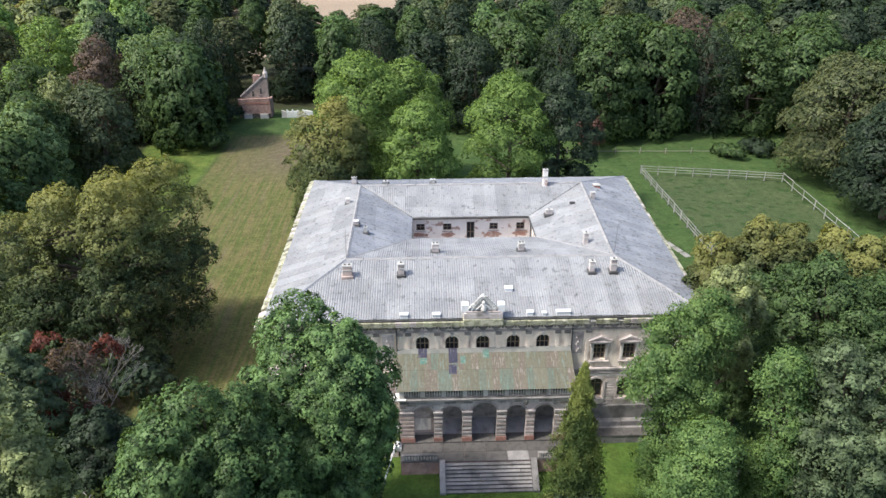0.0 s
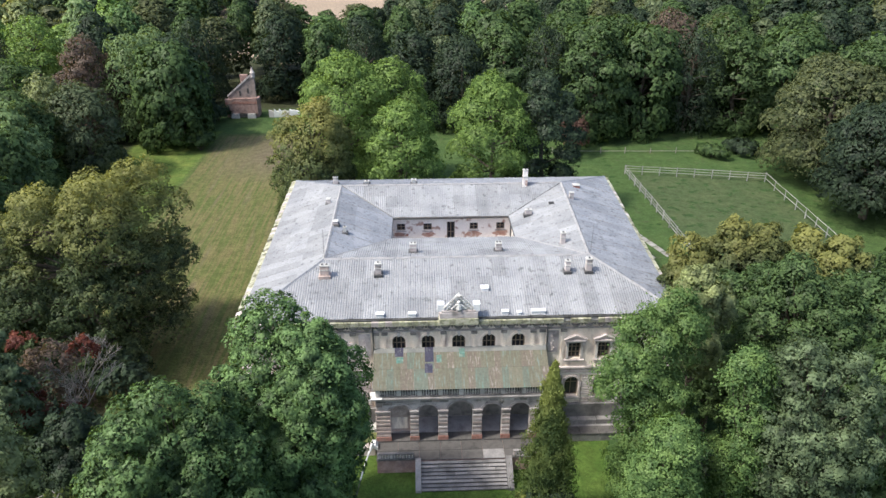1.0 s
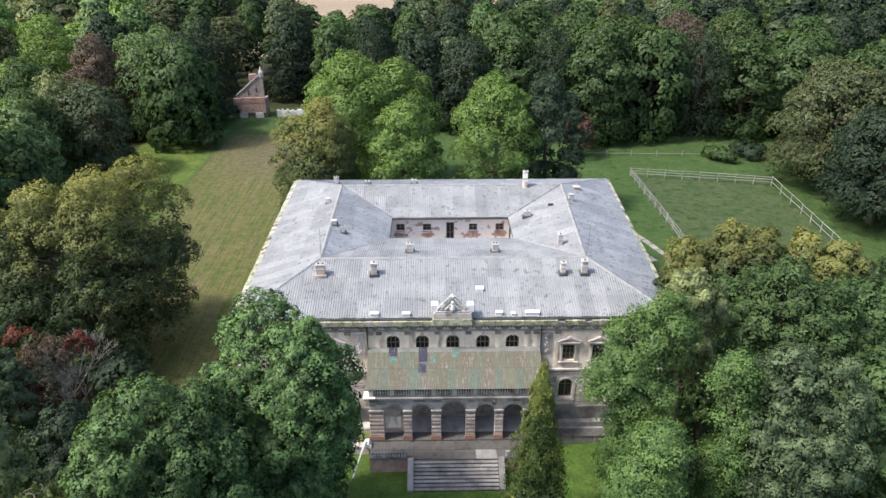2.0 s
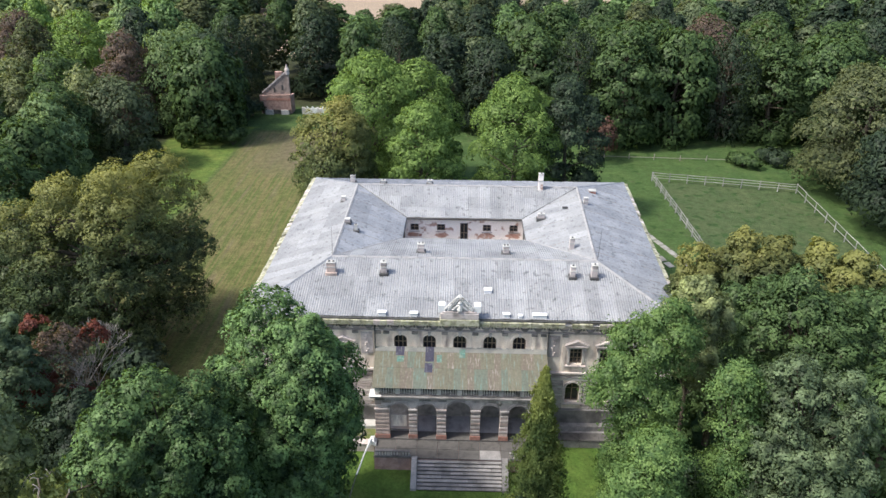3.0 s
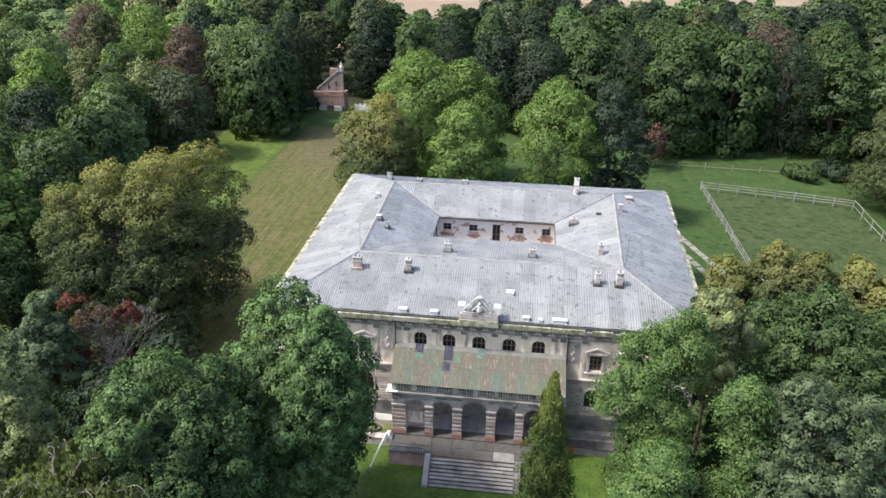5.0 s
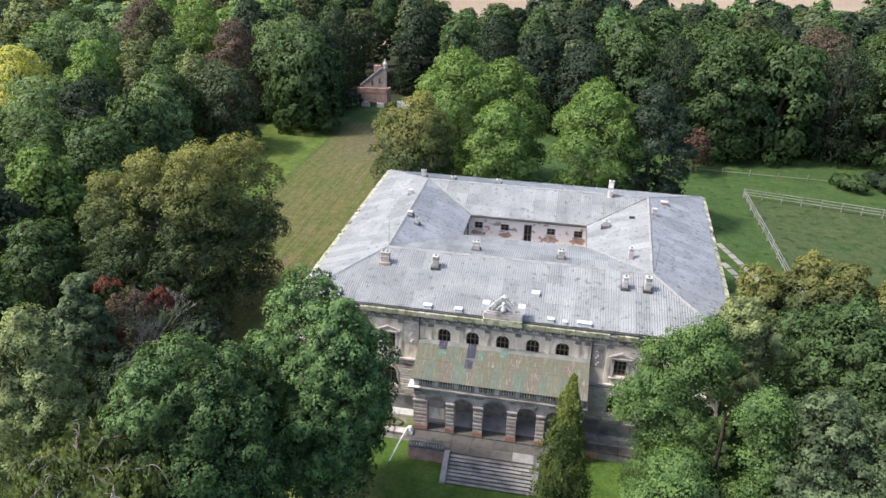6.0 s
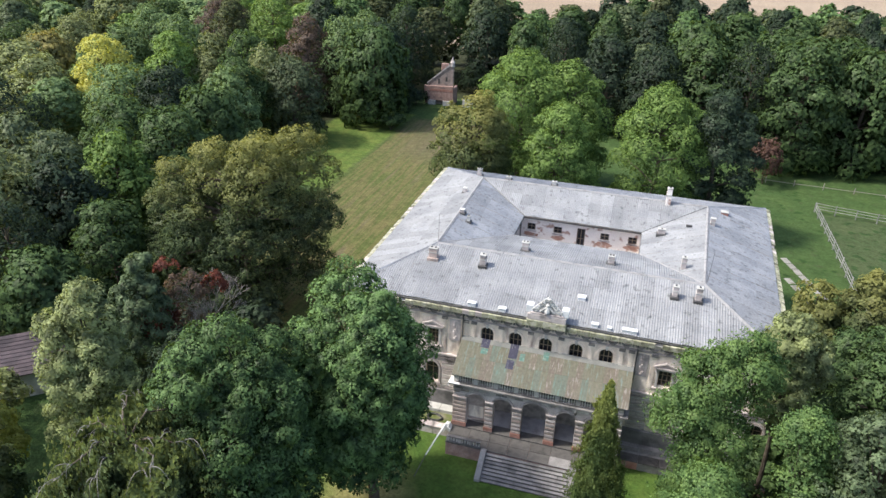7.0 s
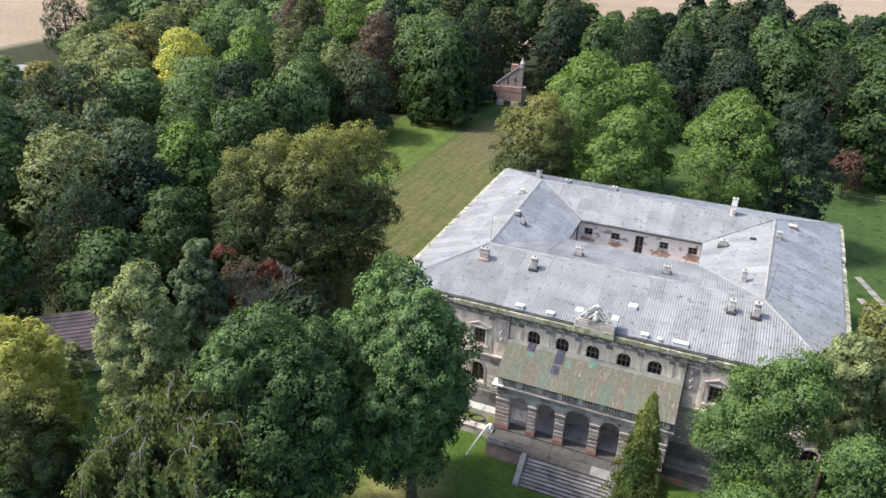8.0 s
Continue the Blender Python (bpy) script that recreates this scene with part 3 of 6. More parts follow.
for x0, x1, y0, y1 in ((EX0 - .02, -1.4, EY0 - .10, EY0 + .03), (1.4, EX1 + .02, EY0 - .10, EY0 + .03)):
    part("gutter", bx(x0, x1, y0, y1, EZ - .17, EZ - .05, .02), GUTTER, palace, "dark zinc gutter")
part("gutter", bx(CX0, CX1, CY1 - .10, CY1 + .03, CZ - .15, CZ - .03, .02), GUTTER, palace)
for x in (CX0, CX1):
    part("gutter", bx(x - .06, x + .06, CY0, CY1, CZ - .15, CZ - .03, .02), GUTTER, palace)
for x in (cx0 + .1, cx1 - .1):
    bm = bmesh.new()
    tube(bm, (x, cy1 - .08, 0), (x, cy1 - .08, 9.9), .05, .05, 8)
    part("downpipe", bm, GUTTER, palace)

# courtyard windows, sills and patches of bare brick
for o in COURT_OPEN:
    window(o, lambda u, d, z: (u, cy1 + d, z), palace, FRAME, 1, (0.5,), 0.15)
    c = o[0]
    if c != 0.25:
        rnd = random.Random(int(c * 10))
        part("window_sill", bx(c - .5, c + .5, cy1 - .1, cy1, 8.5, 8.58, .01), STONE, palace)
        bm = bmesh.new()
        ring = [(c + math.cos(t) * rnd.uniform(.5, .9), cy1 - .012, 8.18 + math.sin(t) * rnd.uniform(.16, .34)) for t in np.linspace(0, 2 * math.pi, 14)[:-1]]
        prism(bm, ring, (0, .01, 0))
        bmesh.ops.recalc_face_normals(bm, faces=bm.faces[:])
        part("bare_brick_patch", bm, PINK_PATCH, palace)

# roof: eight slopes of corrugated sheets
WAVE, PITCH_W = 0.177, 6 * 0.177


def slope(name, p, mat, label, amp=0.026, courses=3, ramp=6):
    """A corrugated slope over the ring p: eave start, eave end, upper end, upper start. Sheets are laid in courses."""
    e0, e1, u1, u0 = [Vector(v) for v in p]
    ux = (e1 - e0).normalized()
    nrm = ux.cross(u0 - e0).normalized()
    vy = nrm.cross(ux)
    flat = [((q - e0).dot(ux), (q - e0).dot(vy)) for q in (e0, e1, u1, u0)]
    vmax = max(f[1] for f in flat)
    lo, hi = min(f[0] for f in flat), max(f[0] for f in flat)

    def span(u):
        ys = []
        for i in range(4):
            (a, b), (c, d) = flat[i], flat[(i + 1) % 4]
            if abs(c - a) > 1e-6 and min(a, c) - 1e-6 <= u <= max(a, c) + 1e-6:
                ys.append(b + (d - b) * (u - a) / (c - a))
        return (min(ys), max(ys)) if ys else (0, 0)

    off = (u1 - e0).dot(nrm)

    def bend(u, v):
        return off * max(0.0, v / vmax) * min(1.0, max(0.0, (u - flat[3][0]) / (flat[2][0] - flat[3][0])))

    bm = bmesh.new()
    low = [v - nrm * (0.3 + 0.1 * (k > 1)) for k, v in enumerate((e0, e1, u1, u0))]
    for tri in ((0, 1, 2), (0, 2, 3)):
        prism(bm, [low[k] for k in tri], nrm * 0.06)
    bmesh.ops.recalc_face_normals(bm, faces=bm.faces[:])
    base = part(name, bm, FRAME, palace, label)
    rnd = random.Random(name + label)
    step = WAVE / ramp
    ncol = math.ceil((hi - lo) / PITCH_W)
    rows = [vmax * k / courses for k in range(courses + 1)]
    for j in range(courses):
        for i in range(ncol):
            c0 = lo + i * PITCH_W
            us = [min(hi, c0 + k * step) for k in range(6 * ramp + 1)]
            skew, lift = rnd.uniform(-.012, .012), 0.016 * (i % 2) + rnd.uniform(0, .010)
            verts, faces, prev = [], [], None
            for u in us:
                s0, s1 = span(u)
                a, b = max(s0, rows[j] - (0.10 if j else 0.06)), min(s1, rows[j + 1])
                if b - a < 0.01:
                    prev = None
                    continue
                h = amp * math.sin(2 * math.pi * u / WAVE)
                k = len(verts)
                for v, tilt in ((a, 0.014), (b, 0.0)):
                    verts.append(e0 + ux * u + vy * (v + skew * (u - c0)) + nrm * (h + lift + tilt + bend(u, v)))
                if prev is not None:
                    faces.append((prev, k, k + 1, prev + 1))
                prev = k
            if faces:
                me = bpy.data.meshes.new("roof_sheet")
                me.from_pydata([tuple(v) for v in verts], [], faces)
                me.polygons.foreach_set("use_smooth", [True] * len(faces))
                me.materials.append(mat)
                ob = new("roof_sheet", me)
                ob.parent = base
    return base


Z = lambda p: (p[0], p[1], RZ)
slope("roof_slope", ((EX0, EY0, EZ), (EX1, EY0, EZ), Z(RFR), Z(RFL)), ROOF, "front slope of pale grey corrugated sheets")
# faces away from the sun: shade is put into its darker sheets
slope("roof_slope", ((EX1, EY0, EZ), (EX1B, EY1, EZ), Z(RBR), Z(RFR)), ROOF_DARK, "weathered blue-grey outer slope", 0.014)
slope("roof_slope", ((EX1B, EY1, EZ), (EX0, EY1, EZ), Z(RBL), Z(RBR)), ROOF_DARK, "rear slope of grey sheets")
slope("roof_slope", ((EX0, EY1, EZ), (EX0, EY0, EZ), Z(RFL), Z(RBL)), ROOF, "pale outer slope of corrugated sheets", 0.02)
slope("roof_slope", ((CX1, CY0, CZ), (CX0, CY0, CZ), Z(RFL), Z(RFR)), ROOF, "courtyard slope of pale grey sheets")
# also turned from the sun, its shade carried by the darker sheets
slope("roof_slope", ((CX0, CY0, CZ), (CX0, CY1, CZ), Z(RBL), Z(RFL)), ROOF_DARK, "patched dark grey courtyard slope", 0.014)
slope("roof_slope", ((CX0, CY1, CZ), (CX1, CY1, CZ), Z(RBR), Z(RBL)), ROOF, "rear courtyard slope of grey sheets", 0.022)
slope("roof_slope", ((CX1, CY1, CZ), (CX1, CY0, CZ), Z(RFR), Z(RBR)), ROOF, "pale courtyard slope of grey sheets", 0.018)


def cap(a, b, mat, w=0.14, lift=0.035, name="ridge_cap"):
    a, b = Vector(a), Vector(b)
    n = max(1, int((b - a).length / 1.3))
    for i in range(n):
        p, q = a.lerp(b, i / n), a.lerp(b, (i + 1) / n - 0.004)
        bm = bmesh.new()
        d = (q - p).normalized()
        s = Vector((d.y, -d.x, 0)).normalized() * w
        up = Vector((0, 0, lift + 0.012 * (i % 2)))
        ring = [p + up - s - Vector((0, 0, .05)), p + up + Vector((0, 0, .05)), p + up + s - Vector((0, 0, .05)), p + up - Vector((0, 0, .06))]
        prism(bm, ring, q - p)
        bmesh.ops.recalc_face_normals(bm, faces=bm.faces[:])
        part(name, bm, mat, palace)


for a, b in ((RFL, RFR), (RBL, RBR), (RFL, RBL), (RFR, RBR)):
    cap(Z(a), Z(b), RIDGE)
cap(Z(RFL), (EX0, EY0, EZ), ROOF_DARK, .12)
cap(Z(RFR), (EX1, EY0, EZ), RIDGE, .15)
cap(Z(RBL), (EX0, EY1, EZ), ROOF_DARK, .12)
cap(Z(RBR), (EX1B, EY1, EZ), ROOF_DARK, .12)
cap(Z(RBL), (CX0, CY1, CZ), GUTTER, .12, .03, "valley_gutter")
cap(Z(RBR), (CX1, CY1, CZ), GUTTER, .12, .03, "valley_gutter")
cap(Z(RFL), (CX0, CY0, CZ), RIDGE, .12, .03, "valley_gutter")
cap(Z(RFR), (CX1, CY0, CZ), RIDGE, .12, .03, "valley_gutter")


def roof_z(x, y):
    """Height of the roof at a place of the plan."""
    t = (RZ - EZ) / (5.8 - EY0)
    outer = min(EZ + (y - EY0) * t, EZ + (x - EX0) * (RZ - EZ) / 5.7, EZ + (EX1 - x) * (RZ - EZ) / 6.0, EZ + (EY1 - y) * (RZ - EZ) / 5.8, RZ)
    gap = max(CX0 - x, x - CX1, CY0 - y, y - CY1)
    k = CY0 - y if gap == CY0 - y else gap
    run = {True: 7.12, False: 4.9}[gap == CY0 - y]
    return min(outer, CZ + k * (RZ - CZ) / run)


def chimney(x, y, w, d, h, mat, pots=2, label="plastered chimney stack with stone cap"):
    z = roof_z(x, y)
    w, d = w * .88, d * .88
    ch = thing("chimney", label, "chimney", (x, y, z), "chimneys on the palace roof")
    part("shaft", bx(-w / 2, w / 2, -d / 2, d / 2, -0.35, h, .015), STONE if mat is PALE_STONE else mat, ch)
    if h > .6:
        part("neck", bx(-w / 2 - .025, w / 2 + .025, -d / 2 - .025, d / 2 + .025, h * .62, h * .70, .01), CONCRETE, ch)
    part("flashing", bx(-w / 2 - .12, w / 2 + .12, -d / 2 - .14, d / 2 + .12, -0.25, .16, .03), PINK_STONE if x < -9 and y < 5 else GUTTER, ch)
    part("cap", bx(-w / 2 - .03, w / 2 + .03, -d / 2 - .03, d / 2 + .03, h, h + .08, .02), CONCRETE, ch)
    for i in range(pots):
        px = (i - (pots - 1) / 2) * w * .5
        part("flue", bx(px - .07, px + .07, -.08, .08, h + .08, h + .14, .01), GUTTER, ch)
    return ch


for x, y, w, d, h, mat, pots in ((-9.75, 4.0, .75, .5, .9, PINK_STONE, 2), (-5.8, 4.05, .5, .5, .95, PALE_STONE, 1), (-3.2, 7.6, .6, .45, .75, PALE_STONE, 2), (3.55, 7.6, .55, .45, .7, STONE, 2),
                                 (8.35, 4.0, .42, .42, .9, PALE_STONE, 1), (9.95, 4.0, .5, .45, 1.05, PALE_STONE, 1), (8.95, 9.0, .42, .42, 1.15, STONE, 1), (7.5, 20.9, .5, .45, 1.9, PINK, 1),
                                 (-10.75, 22.5, .5, .4, .7, PALE_STONE, 2), (-7.7, 22.1, .5, .38, .3, CONCRETE, 1), (-3.15, 21.9, .5, .38, .42, CONCRETE, 1), (-9.75, 12.3, .46, .4, .36, STONE, 0),
                                 (-8.9, 11.3, .3, .3, .55, CONCRETE, 1), (-10.9, 17.5, .4, .4, .5, STONE, 0), (7.2, 16.2, .7, .35, .5, STONE, 1), (11.3, 17.4, .45, .35, .9, PALE_STONE, 0), (12.5, 21.0, .7, .6, .55, BRICK, 0)):
    chimney(x, y, w, d, h, mat, pots, "red brick chimney stack with concrete cap" if mat is BRICK else "plastered chimney stack with stone cap")


def hatch(x, y, w, d, h, label):
    z = roof_z(x, y)
    t = thing("roof_hatch", label, "roof hatch", (x, y, z), "zinc hatches on the front slope")
    part("casing", bx(-w / 2, w / 2, -d / 2, d / 2, -0.1, h, .01), ZINC, t)
    part("lid", bx(-w / 2 - .03, w / 2 + .03, -d / 2 - .04, d / 2, h + .004, h + .04, .008), ZINC, t)


for x, y, w, d, h in ((-5.55, -0.02, .54, .34, .24), (-3.3, -0.02, .52, .34, .22), (3.25, 0.01, .46, .3, .24), (4.25, -0.04, .26, .26, .18), (5.6, 0.01, .98, .34, .24), (2.0, 2.4, .54, .48, .18)):
    hatch(x, y, w, d, h, "bright zinc-clad roof hatch near the eaves")
for x, y, r in ((9.4, 17.0, .25), (13.5, 10.9, .3)):
    t = thing("roof_vent", "small dark vent cowl on the roof slope", "vent", (x, y, roof_z(x, y)))
    part("cowl", bx(-r, r, -.09, .09, -.05, .16, .03), GUTTER, t)
for x, y in ((-10.0, 6.0), (10.6, 6.3)):
    t = thing("lightning_rod", "thin metal lightning rod on the ridge", "lightning rod", (x, y, RZ))
    bm = bmesh.new()
    tube(bm, (0, 0, 0), (0.05, 0, 2.4), .02, .012, 5)
    part("rod", bm, GUTTER, t)

# carved crest above the front cornice
crest = thing("roof_crest", "weathered carved stone crest with scrolls on the cornice", "ornament", (0, -.25, 9.96))
part("plinth", bx(-1.45, 1.35, -.35, .55, -.2, .32, .03), MOSS, crest, "lichen-stained stone plinth")
part("plinth_block", bx(-1.40, 1.30, -.31, .52, .322, .8, .03), STONE, crest)
part("plinth_cap", bx(-1.25, 1.15, -.3, .5, .802, .93, .02), STONE, crest)
for x in (-1.3, 1.2):
    part("zinc_cover", bx(x - .24, x + .24, -.2, .35, .935 if abs(x) < 1.2 else .81, 1.4, .02), ZINC, crest)
bm = bmesh.new()
rnd = random.Random(4)
prism(bm, [(-1.0, -.1, .75), (.9, -.1, .75), (.06, -.1, 1.72), (-.16, -.1, 1.72)], (0, .3, 0))
for sd in (-1, 1):
    for k in range(6):                                          # scrolls climbing to the top
        t = k / 5
        c = (-.05 + sd * (.86 - .74 * t), -.2, .88 + .78 * t)
        rr = .19 - .05 * t
        for i in range(8):
            a0, a1 = i * .62, (i + 1) * .62
            q0, q1 = rr * (1 - i / 11), rr * (1 - (i + 1) / 11)
            tube(bm, (c[0] + sd * q0 * math.cos(a0), c[1], c[2] + q0 * math.sin(a0)), (c[0] + sd * q1 * math.cos(a1), c[1], c[2] + q1 * math.sin(a1)), .065, .065, 5)
lathe(bm, (-.05, -.2, .76), ((.2, 0), (.24, .12), (.2, .3), (.12, .5), (.15, .6), (.06, .72)), 8)
for sd in (-1, 1):
    tube(bm, (-.05 + sd * .12, -.24, 1.2), (-.05 + sd * .5, -.24, .86), .09, .06, 6)
lathe(bm, (-.05, -.05, 1.66), ((.1, 0), (.14, .08), (.07, .16), (.03, .26)), 7)
bmesh.ops.recalc_face_normals(bm, faces=bm.faces[:])
bmesh.ops.scale(bm, vec=(1, 1, 1.12), verts=bm.verts[:])
bmesh.ops.translate(bm, vec=(0, 0, .1), verts=bm.verts[:])
part("carving", bm, CARVED, crest)

# ---- portico ----
PY, PX0, PX1, FLOOR, TERR = -2.6, -6.0, 6.1, 1.3, 1.2
portico = thing("portico", "arcaded stone portico with balustrade and rusty sheet roof", "portico")
ARCH = [(-4.28, 1.43, FLOOR, 4.46, True), (-2.27, 1.43, FLOOR, 4.46, True), (0, 1.8, FLOOR, 4.71, True), (2.27, 1.43, FLOOR, 4.46, True), (4.28, 1.43, FLOOR, 4.46, True)]
part("arcade_wall", pierced_wall(PX0, PX1, FLOOR, 5.0, ARCH, 0.55, lambda u, d, z: (u, PY + d, z)), STONE, portico, "weathered stone arcade")
SIDE_ARCH = [(-1.2, 1.1, FLOOR, 4.3, True)]
for x, s in ((PX0, 1), (PX1, -1)):
    part("side_wall", pierced_wall(PY + .55, -0.02, FLOOR, 5.0, SIDE_ARCH, 0.5, lambda u, d, z, x=x, s=s: (x + s * d, u, z)), PINK_STONE if s > 0 else STONE, portico)
# front floor strip split off and coloured dark, as if out of the sun
part("threshold", bx(PX0 - .03, PX1 + .03, PY - .1, PY + .75, 0.9, FLOOR + .008), PAVING, portico, "floor strip under the arches, coloured dark as if shaded")
part("floor_slab", bx(PX0, PX1, PY + .752, -.02, 0.9, FLOOR - .004), PORCH_FLOOR, portico)
part("ceiling", bx(PX0 + .5, PX1 - .5, PY + .55, -.02, 4.85, 4.98), WEATHERED, portico)
part("plaster_wall", bx(-5.45, -3.62, -.07, -.025, FLOOR, 4.84), PINK, portico, "flaking pale plaster inside the arcade")
part("infill_wall", bx(-5.0, -3.57, PY + .57, PY + .72, FLOOR + .35, 3.95, .02), PINK_STONE, portico, "rough masonry filling the end arch")
part("plaster_board", bx(-4.95, -3.8, PY + .535, PY + .567, FLOOR + .62, 2.95, .01), PLASTER, portico, "pale plastered panel in the end arch")
part("back_wall_lining", bx(-3.6, 5.4, -.06, -.025, FLOOR, 4.84), WEATHERED, portico)
for k, o in enumerate(ARCH):
    c, w, lo, hi, _ = o
    r = w / 2
    bm = bmesh.new()
    for i in range(12):
        a, b = math.pi * i / 12, math.pi * (i + 1) / 12
        prism(bm, [(c + q * math.cos(t), PY - .06, hi - r + q * math.sin(t)) for q, t in ((r + .01, a), (r + .18, a), (r + .18, b), (r + .01, b))], (0, .058, 0))
    bmesh.ops.remove_doubles(bm, verts=bm.verts[:], dist=.001)
    bmesh.ops.recalc_face_normals(bm, faces=bm.faces[:])
    part("archivolt", bm, STONE, portico)
EDGES = [(PX0, -5.0), (-3.56, -2.99), (-1.55, -.9), (.9, 1.55), (2.99, 3.56), (5.0, PX1)]
rnd = random.Random(11)
for a, b in EDGES:                                              # banded piers
    z, k = FLOOR, 0
    while z < 3.75:
        h = 0.38 if k == 0 else 0.17
        g = .03 if k else .07
        m = BRICK if k == 0 else PINK_STONE if a < -5.5 or (k * 7 + int(a * 3)) % 3 == 0 else STONE if k % 2 else WEATHERED
        part("pier_block", bx(a - g + .012, b + g - .012, PY - .05 - (.05 if k == 0 else .018 * (k % 2)), PY - .002, z + .01, z + h - .012, .012), m, portico)
        z += h
        k += 1
    part("impost", bx(a - .05, b + .05, PY - .12, PY - .002, z, z + .12, .015), STONE, portico)
rnd = random.Random(41)
z = 3.92
while z < 4.95:                                                 # masonry between and above the arches
    h = min(.19, 4.99 - z)
    x = PX0 + .04
    while x < PX1 - .1:
        w = min(rnd.uniform(.38, .8), PX1 - .04 - x)
        clear = all(math.hypot(max(abs(x + w / 2 - c) - w / 2, 0), max(z - (hi - wd / 2), 0)) > wd / 2 + .19 for c, wd, lo, hi, _ in ARCH)
        if clear and w > .15:
            part("stone_block", bx(x + .01, x + w - .01, PY - .012 - rnd.uniform(0, .03), PY - .002, z + .01, z + h - .008, .006), rnd.choice((STONE, STONE, WEATHERED, PINK_STONE, PALE_STONE)), portico)
        x += w
    z += .19
# cornice in dark stone: the roof overhang's shade is put into its colour
bm = bmesh.new()
for o, z0, z1 in ((.10, 5.0, 5.07), (.20, 5.072, 5.13), (.3, 5.132, 5.24)):
    box(bm, PX0 - o, PX1 + o, PY - o, 0, z0, z1)
part("portico_cornice", bm, STONE_DARK, portico)
part("corner_flashing", bx(PX0 - .34, PX0 + .5, PY - .36, PY + .5, 5.245, 5.29, .01), WHITE, portico, "loose white zinc corner sheet")
part("corner_flashing", bx(PX0 - .36, PX0 - .305, PY - .36, PY + .4, 5.0, 5.244, .01), WHITE, portico)
bal = part("balustrade", bx(PX0 + .05, PX1 - .05, PY - .14, PY + .12, 5.84, 5.93, .02), STONE, portico, "stone balustrade")
# base coloured dark too, for the shade below the roof edge
part("balustrade_base", bx(PX0 + .05, PX1 - .05, PY - .14, PY + .12, 5.245, 5.36, .02), WEATHERED, portico)
pb = np.linspace(PX0 + .2, PX1 - .2, 9)
for i, x in enumerate(pb):
    part("balustrade_pier", bx(x - .17, x + .17, PY - .13, PY + .11, 5.362, 5.838, .01), PALE_STONE, bal)
bal_mesh = None
for i in range(8):
    for k in range(6):
        x = pb[i] + .28 + (pb[i + 1] - pb[i] - .56) * k / 5
        if bal_mesh is None:
            bm = bmesh.new()
            lathe(bm, (0, 0, 0), ((.06, 0), (.035, .06), (.075, .16), (.03, .34), (.06, .44), (.06, .476)), 6)
            bal_mesh = bpy.data.meshes.new("baluster")
            bm.to_mesh(bal_mesh)
            bm.free()
            bal_mesh.materials.append(PALE_STONE)
        b = new("baluster", bal_mesh)
        b.location, b.parent = (x, PY - .01, 5.362), bal
# added dark sheet as the gap's shade behind the balustrade; posts and sheet roof
part("gap_shade_sheet", bx(PX0 + .1, PX1 - .1, PY + .3, PY + .36, 5.25, 6.05), GUTTER, portico)
RY0, RZ0, RZ1, RX0, RX1 = PY - .32, 6.0, 7.52, -6.12, 6.3
pr = part("portico_roof", bx(RX0 + .05, RX1 - .05, -.25, -.02, 7.2, 7.4), FRAME, portico, "rusty green sheet-metal lean-to roof")
sl = (RZ1 - RZ0) / (0 - RY0)
N = 26
pw = (RX1 - RX0) / N
rnd = random.Random(5)
for i in range(N):
    for j, (t0, t1) in enumerate(((0, .5), (.485, .88), (.875, 1.0))):
        x0, x1 = RX0 + i * pw, RX0 + (i + 1) * pw - .004
        ya, yb = RY0 * (1 - t0), RY0 * (1 - t1)
        za, zb = RZ0 + sl * (ya - RY0) + .012 * j, RZ0 + sl * (yb - RY0) + .012 * j
        bm = bmesh.new()
        prism(bm, [(x0, ya, za), (x1, ya, za), (x1, yb, zb), (x0, yb, zb)], (0, 0, .03))
        prism(bm, [(x1 - .012, ya, za + .03), (x1 + .012, ya, za + .03), (x1 + .012, yb, zb + .03), (x1 - .012, yb, zb + .03)], (0, 0, .012))
        bmesh.ops.recalc_face_normals(bm, faces=bm.faces[:])
        q = rnd.random()
        mid = 7 < i < 20
        m = SLATE if j == 2 else (PORCH_TEAL if q < (.30 if j == 0 else .16 if mid else .04) else PORCH_RUST if q < (.62 if j == 0 or mid else .3) else PORCH_ROOF)
        part("roof_panel", bm, m, pr)
# thin patches: violet ones paint the windows' reflection into the roof, teal ones verdigris
for x, t0, t1, w, m in ((-4.25, .62, .76, .5, PATCH_TEAL), (-4.3, .78, 1.0, .62, PORCH_BLUE), (-2.2, .38, .6, .55, PORCH_BLUE), (-2.15, .64, 1.0, .62, PORCH_BLUE), (-1.45, .62, .8, .36, PATCH_TEAL), (.2, .74, .95, .42, PATCH_TEAL)):
    ya, yb = RY0 * (1 - t0), RY0 * (1 - t1)
    bm = bmesh.new()
    prism(bm, [(x - w / 2, ya, RZ0 + sl * (ya - RY0) + .05), (x + w / 2, ya, RZ0 + sl * (ya - RY0) + .05), (x + w / 2, yb, RZ0 + sl * (yb - RY0) + .055), (x - w / 2, yb, RZ0 + sl * (yb - RY0) + .055)], (0, 0, .008))
    bmesh.ops.recalc_face_normals(bm, faces=bm.faces[:])
    part("patch_sheet", bm, m, pr)
for x in (RX0 + .03, RX1 - .03):
    bm = bmesh.new()
    prism(bm, [(x - .03, RY0 + .05, RZ0 - .06), (x - .03, -.02, RZ1 - .06), (x - .03, -.02, RZ1 - .25), (x - .03, RY0 + .3, RZ0 - .06)], (.06, 0, 0))
    bmesh.ops.recalc_face_normals(bm, faces=bm.faces[:])
    part("gable_board", bm, FRAME, portico)
